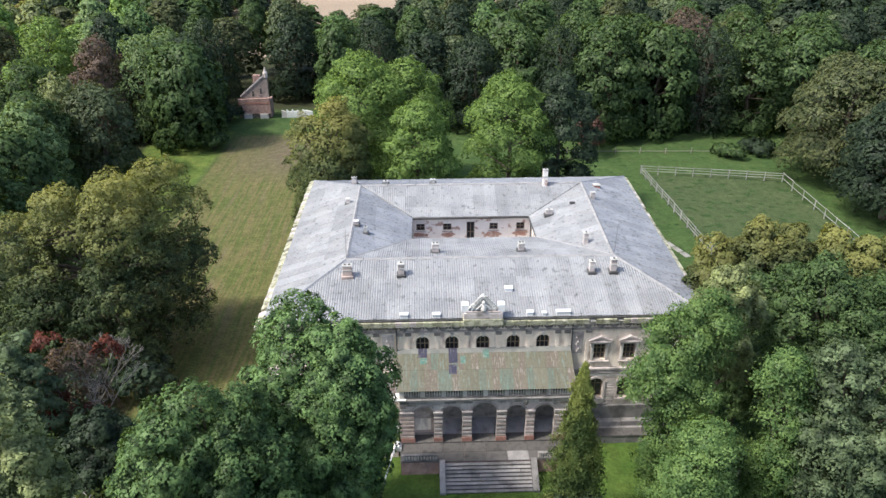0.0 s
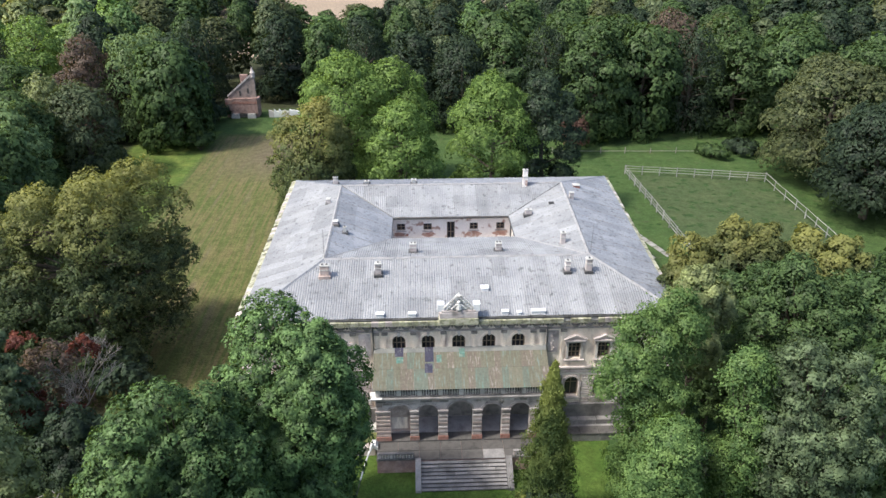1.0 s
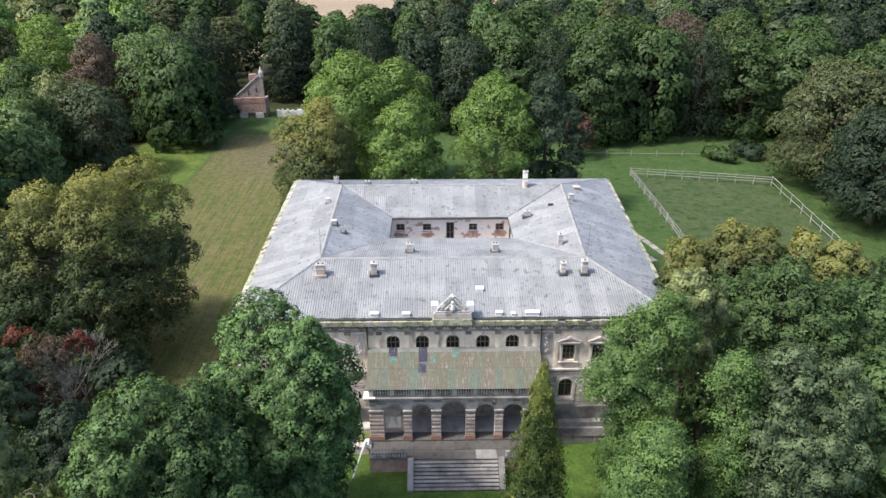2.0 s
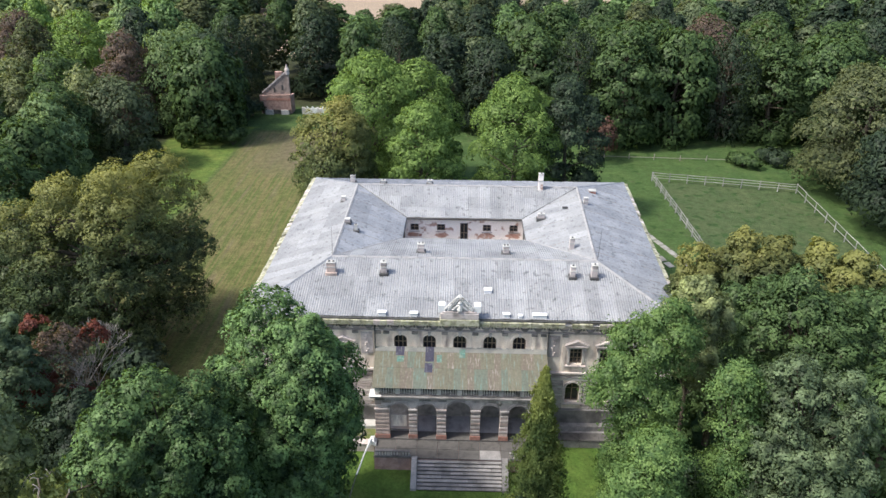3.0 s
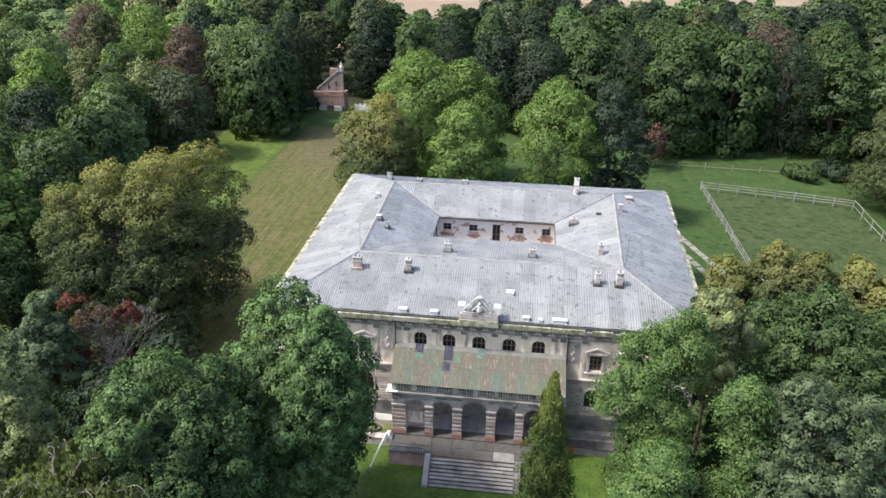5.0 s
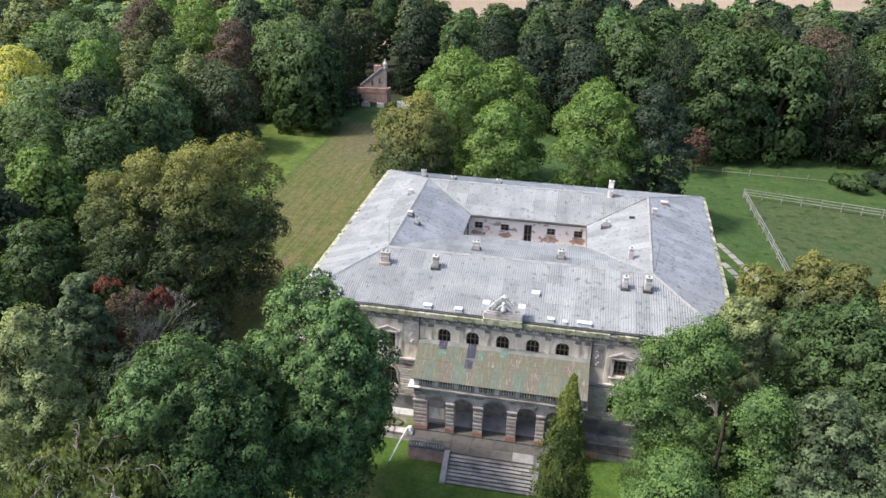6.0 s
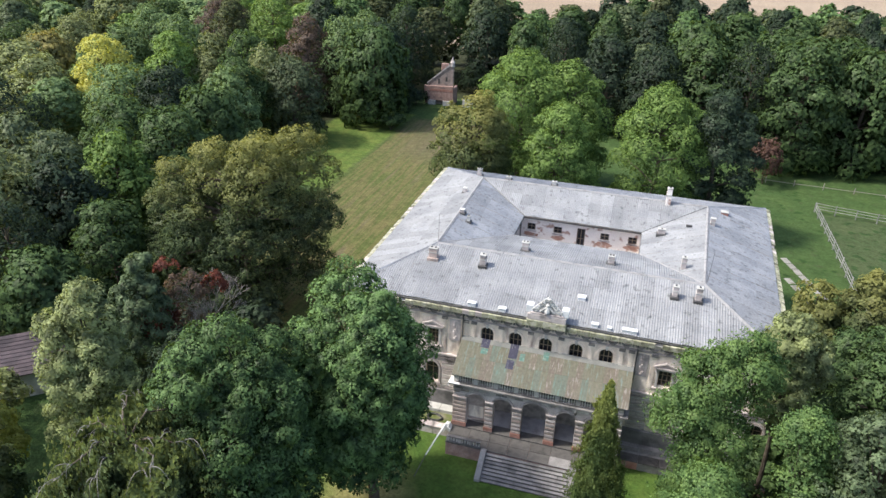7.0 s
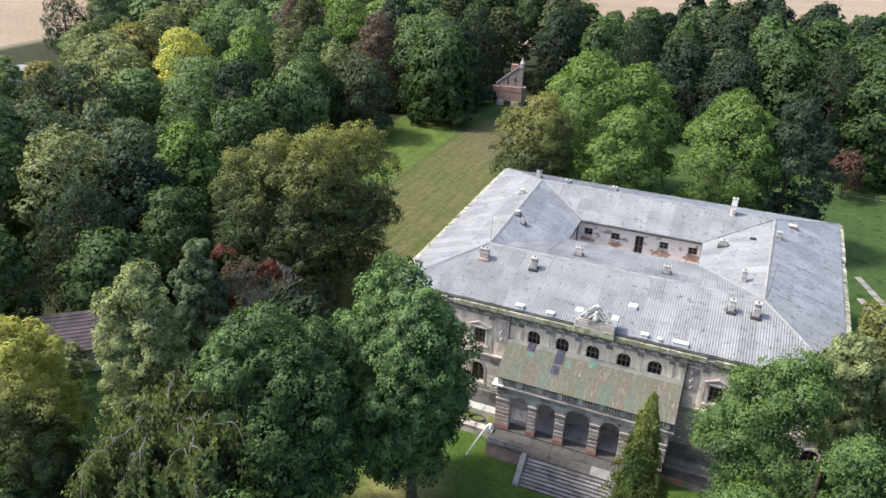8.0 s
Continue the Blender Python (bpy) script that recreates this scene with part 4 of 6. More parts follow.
lamp = thing("wall_lantern", "small dark lantern below the balustrade", "lantern", (2.9, PY - .4, 5.0))
bm = bmesh.new()
lathe(bm, (0, 0, -.25), ((.05, 0), (.11, .12), (.1, .25), (.03, .34)), 6)
tube(bm, (0, .1, .15), (0, 0, .08), .02, .02, 5)
part("body", bm, GUTTER, lamp)

# terrace, balustrades and steps
terrace = thing("terrace", "raised paved terrace before the portico with brick sides", "terrace")
part("core", bx(-5.95, 6.05, -4.5, PY - .1, -.2, TERR - .06), FADED_BRICK, terrace)
rnd = random.Random(8)
for i in range(8):
    for j in range(2):
        x0 = -6.0 + i * 12.1 / 8
        y0 = -4.56 + j * .95
        part("paving_slab", bx(x0 + .008, x0 + 12.1 / 8 - .008, y0 + .008, y0 + .94, TERR - .058, TERR + rnd.uniform(-.012, .012), .01), STONE_DARK if rnd.random() < .12 else PAVING, terrace)
for x0, x1 in ((-5.9, -3.35), (3.65, 6.0)):
    bl = part("parapet", bx(x0, x1, -4.5, -4.28, TERR + .42, TERR + .52, .02), STONE_DARK, terrace)
    part("parapet_base", bx(x0, x1, -4.5, -4.28, TERR + .014, TERR + .1, .01), STONE_DARK, terrace)
    for k in range(12):
        x = x0 + .12 + (x1 - x0 - .24) * k / 11
        if k % 4 == 0:
            part("parapet_pier", bx(x - .1, x + .1, -4.49, -4.29, TERR + .1, TERR + .42, .01), STONE, bl)
        else:
            bm = bmesh.new()
            lathe(bm, (x, -4.39, TERR + .1), ((.05, 0), (.03, .05), (.06, .12), (.03, .26), (.05, .32)), 6)
            part("baluster", bm, PALE_STONE, bl)
steps = thing("front_steps", "broad worn stone flight of steps to the terrace", "steps")
NS = 8
for i in range(NS):
    y1 = -4.57 - i * .23
    top = TERR - (i + 1) * TERR / (NS + 1)
    rnd = random.Random(i)
    part("riser", bx(-2.85, 3.1, y1 - .19, y1 + .01, -.1, top - .062), PAVING, steps)
    xs = [-2.85, *sorted(rnd.uniform(-2.3, 2.6) for _ in range(3)), 3.1]
    for a, b in zip(xs, xs[1:]):
        if b - a > .1:
            part("step", bx(a + .006, b - .006, y1 - .255 + rnd.uniform(-.01, .01), y1 + .005, top - .06, top + rnd.uniform(-.008, .008), .012), STONE_DARK, steps)
for x0, x1 in ((-3.26, -2.86), (3.11, 3.54)):
    bm = bmesh.new()
    prism(bm, [(x0, -4.5, -.1), (x0, -6.5, -.1), (x0, -6.5, .22), (x0, -4.75, TERR + .12), (x0, -4.5, TERR + .12)], (x1 - x0, 0, 0))
    bmesh.ops.recalc_face_normals(bm, faces=bm.faces[:])
    part("cheek_wall", bm, STONE_DARK, steps)
pipe = thing("leaning_pole", "white broken pole leaning on the terrace corner", "pole")
bm = bmesh.new()
tube(bm, (-6.3, -3.25, 1.75), (-6.65, -4.4, 1.3), .07, .06, 7)
tube(bm, (-6.65, -4.4, 1.3), (-7.05, -5.8, .68), .06, .05, 7)
pole = part("pole", bm, WHITE, pipe)
bm = bmesh.new()
tube(bm, (-7.05, -5.8, .68), (-7.38, -7.4, 0), .04, .035, 6)
part("dark_end", bm, GUTTER, pipe, "dark lower end")
rnd = random.Random(31)
sheet = thing("plastic_sheet", "crumpled white plastic sheet on the terrace corner", "plastic sheet", (-6.2, -3.15, 1.2))
bm = bmesh.new()
grid = [[bm.verts.new((-.28 + .08 * u, -.28 + .08 * v, .36 + .16 * rnd.random() - .5 * max(0, abs(u - 3.5) / 3.5 - .4))) for u in range(8)] for v in range(8)]
for v in range(7):
    for u in range(7):
        bm.faces.new((grid[v][u], grid[v][u + 1], grid[v + 1][u + 1], grid[v + 1][u]))
low = bmesh.ops.extrude_face_region(bm, geom=bm.faces[:])
bmesh.ops.translate(bm, verts=[e for e in low["geom"] if isinstance(e, bmesh.types.BMVert)], vec=(0, 0, -.34))
bmesh.ops.recalc_face_normals(bm, faces=bm.faces[:])
part("sheet", bm, WHITE, sheet)
hose = thing("coiled_hose", "loose coil of black hose on the mossy ledge", "hose", (-7.65, -1.75, .70))
bm = bmesh.new()
last = None
for i in range(73):
    a = i * .262
    q = Vector(((.56 + .05 * math.sin(i * .9)) * math.cos(a), (.38 + .04 * math.cos(i * .7)) * math.sin(a), .05 + .05 * (i // 24)))
    if last is not None:
        tube(bm, last, q, .035, .035, 5)
    last = q
part("coil", bm, GUTTER, hose)

# stepped stone footing along the front on both sides
MOSSY = surface("mossy_ground", (0.085, 0.115, 0.035), (0.14, 0.155, 0.06), 1.4, 0.95, (0.19, 0.18, 0.13), 1.2, 0.52, 0.7)
for x0, x1, name in ((6.2, 16.2, "right"), (-15.5, -6.15, "left")):
    ft = thing("stepped_footing", "stepped brick and stone footing along the palace front", "footing")
    rnd = random.Random(x0)
    right = name == "right"
    y0, y1 = (-1.75, -1.1) if right else (-2.7, -2.3)
    n = 7
    for i in range(n):
        a, b = x0 + (x1 - x0) * i / n, x0 + (x1 - x0) * (i + 1) / n - .02
        part("kerb_stone", bx(a, b, y0, y1, -.2, .62 + rnd.uniform(-.04, .03), .03), (BRICK if rnd.random() < .5 else STONE_DARK) if right else (PINK_STONE if rnd.random() < .6 else STONE), ft)
        part("coping", bx(a, b, y0 - .05, y1 + .15, .66, .74 + rnd.uniform(0, .02), .02), PAVING if right else STONE, ft)
        part("upper_step", bx(a, b, -.7 if right else -1.0, -.25, -.2, (1.12 if right else .98) + rnd.uniform(-.03, .03), .03), STONE_DARK if right else CONCRETE, ft)
    part("bed", bx(x0, x1, y1, -.7 if right else -1.0, -.2, .7), STONE_DARK if right else MOSSY, ft)
    part("plinth", bx(x0, x1, -.24, -.003, -.2, 2.3, .03), STONE_DARK, ft)

# banded stonework of the ground storey
banded = part("banded_stonework", bx(6.36, 6.42, -.1, -.003, 2.32, 5.15), STONE, palace, "banded weathered stone of the ground storey")
rnd = random.Random(21)
for sgn in (-1, 1):
    z = 2.32
    while z < 5.1:
        edges = [6.45]
        for x in SIDE_X:
            if z < 4.75:
                edges += [x - .72, x + .72]
        edges.append(15.3)
        for a, b in zip(edges[::2], edges[1::2]):
            if b - a > .12:
                a2, b2 = sorted((sgn * a, sgn * b))
                part("stone_band", bx(a2, b2, -.075 - rnd.uniform(0, .02), -.003, z, z + .19, .018), PALE_STONE if rnd.random() < .35 else STONE, banded)
        z += .235

# ---- trees ----


def crown_points(lobes, n, leaf, seed, cs=.5, down=-0.35, jitter=0.24, flat=1.0, loose=0.0, form=0.35, fill=0.15):
    """Leaves on domed clumps of about the radius cs that cover the lobes (x, y, z, rx, rz). The share fill lies evenly on the lobes between them. Gives (n * 3, 6): corners and their soft normals."""
    rg = np.random.default_rng(seed)
    lobes = np.array(lobes, float)
    count = np.clip((2.5 * lobes[:, 3] * (lobes[:, 3] + lobes[:, 4]) / (2 * cs * cs)).astype(int), 6, 140)
    of = np.repeat(np.arange(len(lobes)), count)
    k = len(of)
    d = rg.normal(size=(k, 3))
    d /= np.linalg.norm(d, axis=1, keepdims=True)
    d[:, 2] = np.where(d[:, 2] < down, -d[:, 2] * .6, d[:, 2])
    d /= np.linalg.norm(d, axis=1, keepdims=True)
    cen = lobes[of][:, :3] + d * lobes[of][:, [3, 3, 4]] * rg.uniform(.76, 1.03, k)[:, None]
    deep = np.ones(k)                                           # clumps buried in another lobe carry no leaves
    for i, (lx, ly, lz, lr, lh) in enumerate(lobes):
        q = np.linalg.norm((cen - (lx, ly, lz)) / (lr, lr, lh), axis=1)
        deep = np.where(of == i, deep, np.minimum(deep, q))
    cen, d, of = cen[deep > .55], d[deep > .55], of[deep > .55]
    k = len(of)
    size = cs * rg.uniform(.6, 1.35, k)
    pick = rg.choice(k, n, p=size ** 2 / (size ** 2).sum())
    dd = d[pick]
    e = rg.normal(size=(n, 3))
    e /= np.linalg.norm(e, axis=1, keepdims=True)
    e = e * .85 + dd * .45 + np.array((0, 0, .32))
    e /= np.linalg.norm(e, axis=1, keepdims=True)
    reach = size[pick] * rg.uniform(.45, 1.0, n) ** .5 * (1 + loose * rg.exponential(.5, n))
    pos = cen[pick] + e * reach[:, None] * np.array((1, 1, flat))
    m = int(n * fill)
    if m:
        area = lobes[:, 3] * (lobes[:, 3] + lobes[:, 4])
        on = rg.choice(len(lobes), m * 2, p=area / area.sum())
        f = rg.normal(size=(m * 2, 3))
        f[:, 2] = np.where(f[:, 2] < -.2, -f[:, 2], f[:, 2])
        f /= np.linalg.norm(f, axis=1, keepdims=True)
        lay = lobes[on][:, :3] + f * lobes[on][:, [3, 3, 4]] * rg.uniform(.86, 1.04, m * 2)[:, None]
        mid, half = (lobes[:, :3].min(0) + lobes[:, :3].max(0)) / 2, np.ptp(lobes[:, :3], axis=0) / 2 + .5
        keep = np.argsort(-np.linalg.norm((lay - mid) / half, axis=1) + rg.uniform(0, .35, m * 2))[:m]
        pos[:m], e[:m], dd[:m] = lay[keep], f[keep], f[keep]
    nrm = e * .7 + dd * .35 + rg.normal(size=(n, 3)) * jitter + np.array((0, 0, .2))
    nrm /= np.linalg.norm(nrm, axis=1, keepdims=True)
    out = pos - lobes[:, :3].mean(0)
    out /= np.linalg.norm(out, axis=1, keepdims=True) + 1e-6
    soft = e * (.95 - .4 * form) + dd * (.25 + .2 * form) + out * (.25 + .5 * form) + rg.normal(size=(n, 3)) * .08
    return np.concatenate((leaf_faces(pos, nrm, leaf, rg), np.repeat(soft, 3, axis=0)), axis=1)


def leaf_faces(pos, nrm, leaf, rg, hang=0.0):
    n = len(pos)
    t = np.cross(nrm, rg.normal(size=(n, 3)))
    if hang:
        t = t * (1 - hang) + np.array((0, 0, -1.0)) * hang
    t /= np.linalg.norm(t, axis=1, keepdims=True) + 1e-9
    b = np.cross(nrm, t)
    b /= np.linalg.norm(b, axis=1, keepdims=True) + 1e-9
    s = (leaf * rg.uniform(.6, 1.25, n))[:, None]
    a = t * s * .75
    w = b * s * .52
    return np.stack((pos - a, pos - w + a * .55, pos + w + a * .55), axis=1).reshape(-1, 3)


def leaf_mesh(name, pts, material):
    """One triangle a leaf; with six columns the last three are the leaves' normals, shared within a clump's curve."""
    me = bpy.data.meshes.new(name)
    co = np.ascontiguousarray(pts[:, :3], np.float32)
    k = len(co) // 3
    order = np.arange(len(co), dtype=np.int32)
    if pts.shape[1] == 6:
        tri = co.reshape(-1, 3, 3)
        face = np.cross(tri[:, 1] - tri[:, 0], tri[:, 2] - tri[:, 0])
        back = (face * pts[::3, 3:]).sum(1) < 0
        order = order.reshape(-1, 3)
        order[back] = order[back][:, ::-1]
        order = order.ravel()
    me.vertices.add(len(co))
    me.vertices.foreach_set("co", co.ravel())
    me.loops.add(len(co))
    me.loops.foreach_set("vertex_index", order)
    me.polygons.add(k)
    me.polygons.foreach_set("loop_start", np.arange(0, len(co), 3, dtype=np.int32))
    me.update(calc_edges=True)
    if pts.shape[1] == 6:
        me.polygons.foreach_set("use_smooth", np.ones(k, bool))
        nv = pts[:, 3:] / (np.linalg.norm(pts[:, 3:], axis=1, keepdims=True) + 1e-9)
        at = me.attributes.new("custom_normal", 'FLOAT_VECTOR', 'POINT')
        at.data.foreach_set("vector", np.ascontiguousarray(nv, np.float32).ravel())
    me.materials.append(material)
    return me


def lobes_for(h, r, base, seed, shape="round", many=24):
    """Lobes of a crown of the height h and radius r that starts at base."""
    rg = random.Random(seed)
    hh = h - base
    out = []
    k = many
    for i in range(k):
        t = (i + .5) / k
        z = base + hh * (.12 + .76 * t)
        if shape == "round":
            prof = math.sqrt(max(.05, 1 - (2 * (.10 + .86 * t) - 1) ** 2 * .92))
        elif shape == "dome":
            prof = math.sqrt(max(.05, 1 - t * t * .9))
        else:
            prof = .55 + .45 * math.sin(math.pi * (.12 + .8 * t)) + .14 * math.sin(i * 2.1)
        a = i * 2.4 + rg.uniform(-.4, .4)
        lr = r * rg.uniform(.22, .42) * (.75 + .25 * prof)
        q = max(0, r * prof * rg.uniform(.92, 1.04) - lr)
        out.append((q * math.cos(a), q * math.sin(a), z, lr, lr * rg.uniform(.75, 1.0)))
    out.append((rg.uniform(-.1, .1) * r, rg.uniform(-.1, .1) * r, h - r * .30, r * .36, r * .30))
    if shape == "round":                                        # low boughs
        for k in range(9):
            a = k * .7 + rg.uniform(-.2, .2)
            out.append((r * .62 * math.cos(a), r * .62 * math.sin(a), base + hh * rg.uniform(.10, .22), r * .36, r * .36))
    out.append((0, 0, base + hh * .52, r * .70, hh * .40))
    return out


def trunk_mesh(h, r, base, lobes, seed, thick):
    rg = random.Random(seed)
    bm = bmesh.new()
    p = Vector((0, 0, -.3))
    tops = []
    rad = thick
    for i in range(4):
        q = Vector((rg.uniform(-.25, .25), rg.uniform(-.25, .25), h * .68 * (i + 1) / 4))
        tube(bm, p, q, rad, rad * .8, 8)
        p, rad = q, rad * .78
        tops.append((p.copy(), rad))
    for lo in lobes[:-1]:
        c = Vector(lo[:3])
        o, rr = min(tops, key=lambda s: (s[0] - c).length + max(0, s[0].z - c.z) * 2)
        mid = o.lerp(c, .5) + Vector((0, 0, .15 * lo[3]))
        tube(bm, o, mid, rr * .5, rr * .3, 5)
        tube(bm, mid, c, rr * .3, .03, 5)
    return bm


TREE_LABEL = {
    "green": "broad leafy tree with a full green crown", "chestnut": "large chestnut tree with a dense lobed green crown", "dark": "dense tree with dark green foliage",
    "bright": "tree with a fresh bright green crown", "olive": "tree with an olive green crown turning yellow", "autumn": "broad tree with green crown, its yellowing top also toned sunlit",
    "blue": "tree with a dense blue-green crown", "silvery": "tree with a dense pale grey-green crown", "ash": "slender ash with feathery light green foliage", "brown": "tree with browning autumn foliage", "leafy": "broad tree with a light green sunlit crown",
    "yellow": "tree with a bright yellow-green crown", "dusky": "broad tree with dusky olive green foliage", "turning": "round tree with golden leaves over a dark green base", "gold": "tree with a dense crown turning golden olive"}
MESHES = {}


STYLE = {"ash": dict(cs=.50, jitter=.45, flat=.6, loose=.55, fill=.1), "autumn": dict(cs=.46, jitter=.32, loose=.12), "blue": dict(cs=.42), "silvery": dict(cs=.42), "olive": dict(cs=.40, loose=.1), "bright": dict(cs=.6), "chestnut": dict(cs=.52, loose=.06, jitter=.36, fill=.08)}


def tree(x, y, h, r, colour, n=5000, leaf=.5, base=None, shape="round", seed=0, group="", turn=0.0, share=None, domes=(), cs=None):
    """A tree thing at (x, y): trunk with limbs and a crown, one of several domes (dx, dy, h, r) where they are given. Trees with the same share key use the same meshes, scaled."""
    base = h * .18 if base is None else base
    t = thing("tree", TREE_LABEL[colour], "tree", (x, y, 0), group)
    key = (share, colour)
    if share is not None and key in MESHES:
        tm, cm, h0, r0 = MESHES[key]
    else:
        lob = [] if domes else lobes_for(h, r, base, seed, shape)
        for i, (dx, dy, dh, dr) in enumerate(domes):
            lob += [(a + dx, b + dy, c, e, f) for a, b, c, e, f in lobes_for(dh, dr, max(base, dh - 2.8 * dr), seed * 10 + i, shape, 13)]
        bm = trunk_mesh(h, r, base, lob, seed, .055 * r + .12)
        tm = bpy.data.meshes.new("trunk")
        bm.to_mesh(tm)
        bm.free()
        tm.materials.append(BARK)
        look_of = dict(STYLE.get(colour, dict(cs=.5)))
        if cs:
            look_of["cs"] = cs
        look_of["form"] = 1.0 if share is not None else .7 if y > 25 else .4
        if y > 25:
            look_of["fill"] = .45
        cm = leaf_mesh("crown", crown_points(lob, n, leaf, seed, **look_of), LEAF[colour])
        h0, r0 = h, r
        MESHES[key] = (tm, cm, h0, r0)
    for nm, me in (("trunk", tm), ("crown", cm)):
        o = new(nm, me)
        o.parent = t
    t.scale = (r / r0, r / r0, h / h0)
    t.rotation_euler = (0, 0, turn)
    return t


NEAR = "large trees in front of the palace"
PARK = "park trees round the lawns"
# before the palace
tree(-9.2, -10.3, 17.0, 5.2, "chestnut", 120000, 0.155, 3.0, "round", 1, NEAR, domes=((-1.8, 1.0, 17.3, 3.4), (.3, -.5, 16.7, 3.2), (1.1, -1.5, 16.3, 2.5), (-2.4, -1.2, 14.6, 3.0), (.7, 1.4, 14.4, 2.8), (-.2, -2.2, 13.6, 2.7), (.7, .3, 11.0, 2.1), (.2, -1.2, 10.4, 2.0), (-2.6, .8, 10.2, 2.5), (-1.2, -1.6, 9.2, 2.1), (.2, 2.2, 10.5, 2.4), (-.3, -.6, 8.2, 2.7)))
tree(-14.2, -16.6, 17.0, 4.7, "chestnut", 104000, 0.150, 2.0, "round", 2, NEAR, domes=((-.6, -.3, 17.2, 3.0), (-1.5, -1.8, 16.6, 2.4), (1.7, -.6, 16.0, 2.6), (.7, 1.9, 15.3, 2.7), (-1.6, 1.0, 14.2, 2.3), (1.0, -2.5, 14.0, 2.7), (-1.0, -1.0, 10.6, 2.0), (1.8, .6, 11.0, 2.2), (0, -1.8, 9.6, 2.0), (-1.1, 2.0, 10.5, 2.2)))
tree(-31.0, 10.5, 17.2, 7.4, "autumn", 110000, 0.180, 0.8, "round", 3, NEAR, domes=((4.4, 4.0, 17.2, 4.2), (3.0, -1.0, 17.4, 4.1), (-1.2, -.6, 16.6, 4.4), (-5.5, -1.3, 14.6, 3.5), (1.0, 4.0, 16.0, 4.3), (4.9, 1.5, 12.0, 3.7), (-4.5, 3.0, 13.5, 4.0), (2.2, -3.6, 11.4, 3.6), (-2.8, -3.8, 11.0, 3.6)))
tree(10.4, -9.6, 17.0, 3.0, "ash", 56000, 0.120, 1.5, "tall", 4, NEAR, domes=((1.3, .2, 17.1, 1.7), (-.5, -.3, 16.2, 1.8), (-1.5, -.7, 14.0, 1.5), (.5, -.9, 13.2, 1.8), (-.2, -1.0, 10.4, 1.7), (0, -.4, 7.5, 1.8)))
tree(10.0, -14.9, 12.6, 1.9, "ash", 30000, 0.118, 1.0, "tall", 5, NEAR, domes=((.3, .2, 12.8, 1.7), (-.7, -.4, 11.0, 1.6), (.8, -.6, 10.0, 1.7)))
tree(14.1, -14.0, 16.2, 1.6, "ash", 24000, 0.118, 1.5, "tall", 6, NEAR, domes=((-.2, 0, 16.3, 1.0), (.4, .2, 14.2, 1.1), (.1, -.3, 11.2, 1.2), (.2, -.2, 8.2, 1.3)))
tree(14.4, -6.0, 16.6, 2.1, "olive", 24000, 0.150, 2.5, "tall", 7, NEAR, domes=((-.1, 0, 16.9, 1.5), (-.9, .3, 15.4, 1.2), (1.0, .2, 15.6, 1.2), (.2, -.5, 13.5, 1.6)))
tree(21.3, -4.6, 16.4, 4.2, "green", 46000, 0.175, 2.5, "round", 8, NEAR, domes=((-.2, .1, 16.8, 2.9), (2.2, -.3, 15.6, 2.4), (-2.4, -.4, 14.8, 2.2), (.6, -2.3, 14.8, 2.6), (-1.2, 2.2, 15.2, 2.2), (0, 0, 10.0, 3.8)))
tree(17.5, -14.0, 16.4, 3.4, "silvery", 62000, 0.140, 1.5, "round", 9, NEAR, domes=((-.8, 0, 17.0, 2.3), (1.5, -.2, 16.0, 2.1), (-1.1, -1.0, 13.8, 2.1), (1.2, -1.5, 13.4, 2.3), (0, 1.2, 15.2, 2.3), (0, -.6, 9.8, 2.9)))
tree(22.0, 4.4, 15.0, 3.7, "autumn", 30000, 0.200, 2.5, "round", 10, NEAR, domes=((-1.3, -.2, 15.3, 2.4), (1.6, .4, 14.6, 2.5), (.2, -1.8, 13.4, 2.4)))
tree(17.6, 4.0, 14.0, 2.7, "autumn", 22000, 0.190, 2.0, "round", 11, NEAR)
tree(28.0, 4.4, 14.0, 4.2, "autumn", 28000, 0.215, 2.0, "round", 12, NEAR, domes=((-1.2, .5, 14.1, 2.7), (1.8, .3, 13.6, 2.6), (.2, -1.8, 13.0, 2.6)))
tree(26.4, -4.2, 15.0, 3.8, "green", 24000, 0.215, 2.0, "round", 13, NEAR)
tree(24.0, -11.5, 14.5, 4.0, "green", 22000, 0.220, 2.0, "round", 14, NEAR)
tree(18.6, -1.0, 13.6, 2.8, "green", 20000, 0.190, 2.0, "round", 33, NEAR)
tree(-23.4, -17.2, 17.4, 2.9, "olive", 44000, 0.145, 1.5, "round", 15, NEAR, domes=((.2, .2, 17.8, 1.9), (-1.0, -.6, 16.2, 1.7), (1.1, -.4, 15.6, 1.6), (-.2, -1.0, 13.6, 2.0), (-1.0, .9, 14.4, 1.7), (0, 0, 10.4, 2.5)))
tree(-28.4, -7.0, 13.8, 2.4, "silvery", 26000, 0.165, 1.2, "round", 16, NEAR)
tree(-24.0, -8.3, 9.2, 3.0, "dark", 21000, 0.180, 0.8, "round", 17, NEAR)
tree(-34.8, -18.2, 12.0, 3.7, "yellow", 26000, 0.190, 1.5, "round", 18, NEAR)
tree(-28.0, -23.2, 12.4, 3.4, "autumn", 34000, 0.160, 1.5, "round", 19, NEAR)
tree(-12.6, -23.2, 11.0, 2.6, "ash", 14000, 0.18, 1.5, "round", 20, NEAR)
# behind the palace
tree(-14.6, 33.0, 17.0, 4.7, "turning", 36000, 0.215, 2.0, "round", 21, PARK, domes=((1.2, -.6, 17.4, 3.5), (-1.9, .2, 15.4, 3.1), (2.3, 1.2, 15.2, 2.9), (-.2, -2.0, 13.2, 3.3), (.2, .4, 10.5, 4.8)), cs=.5)
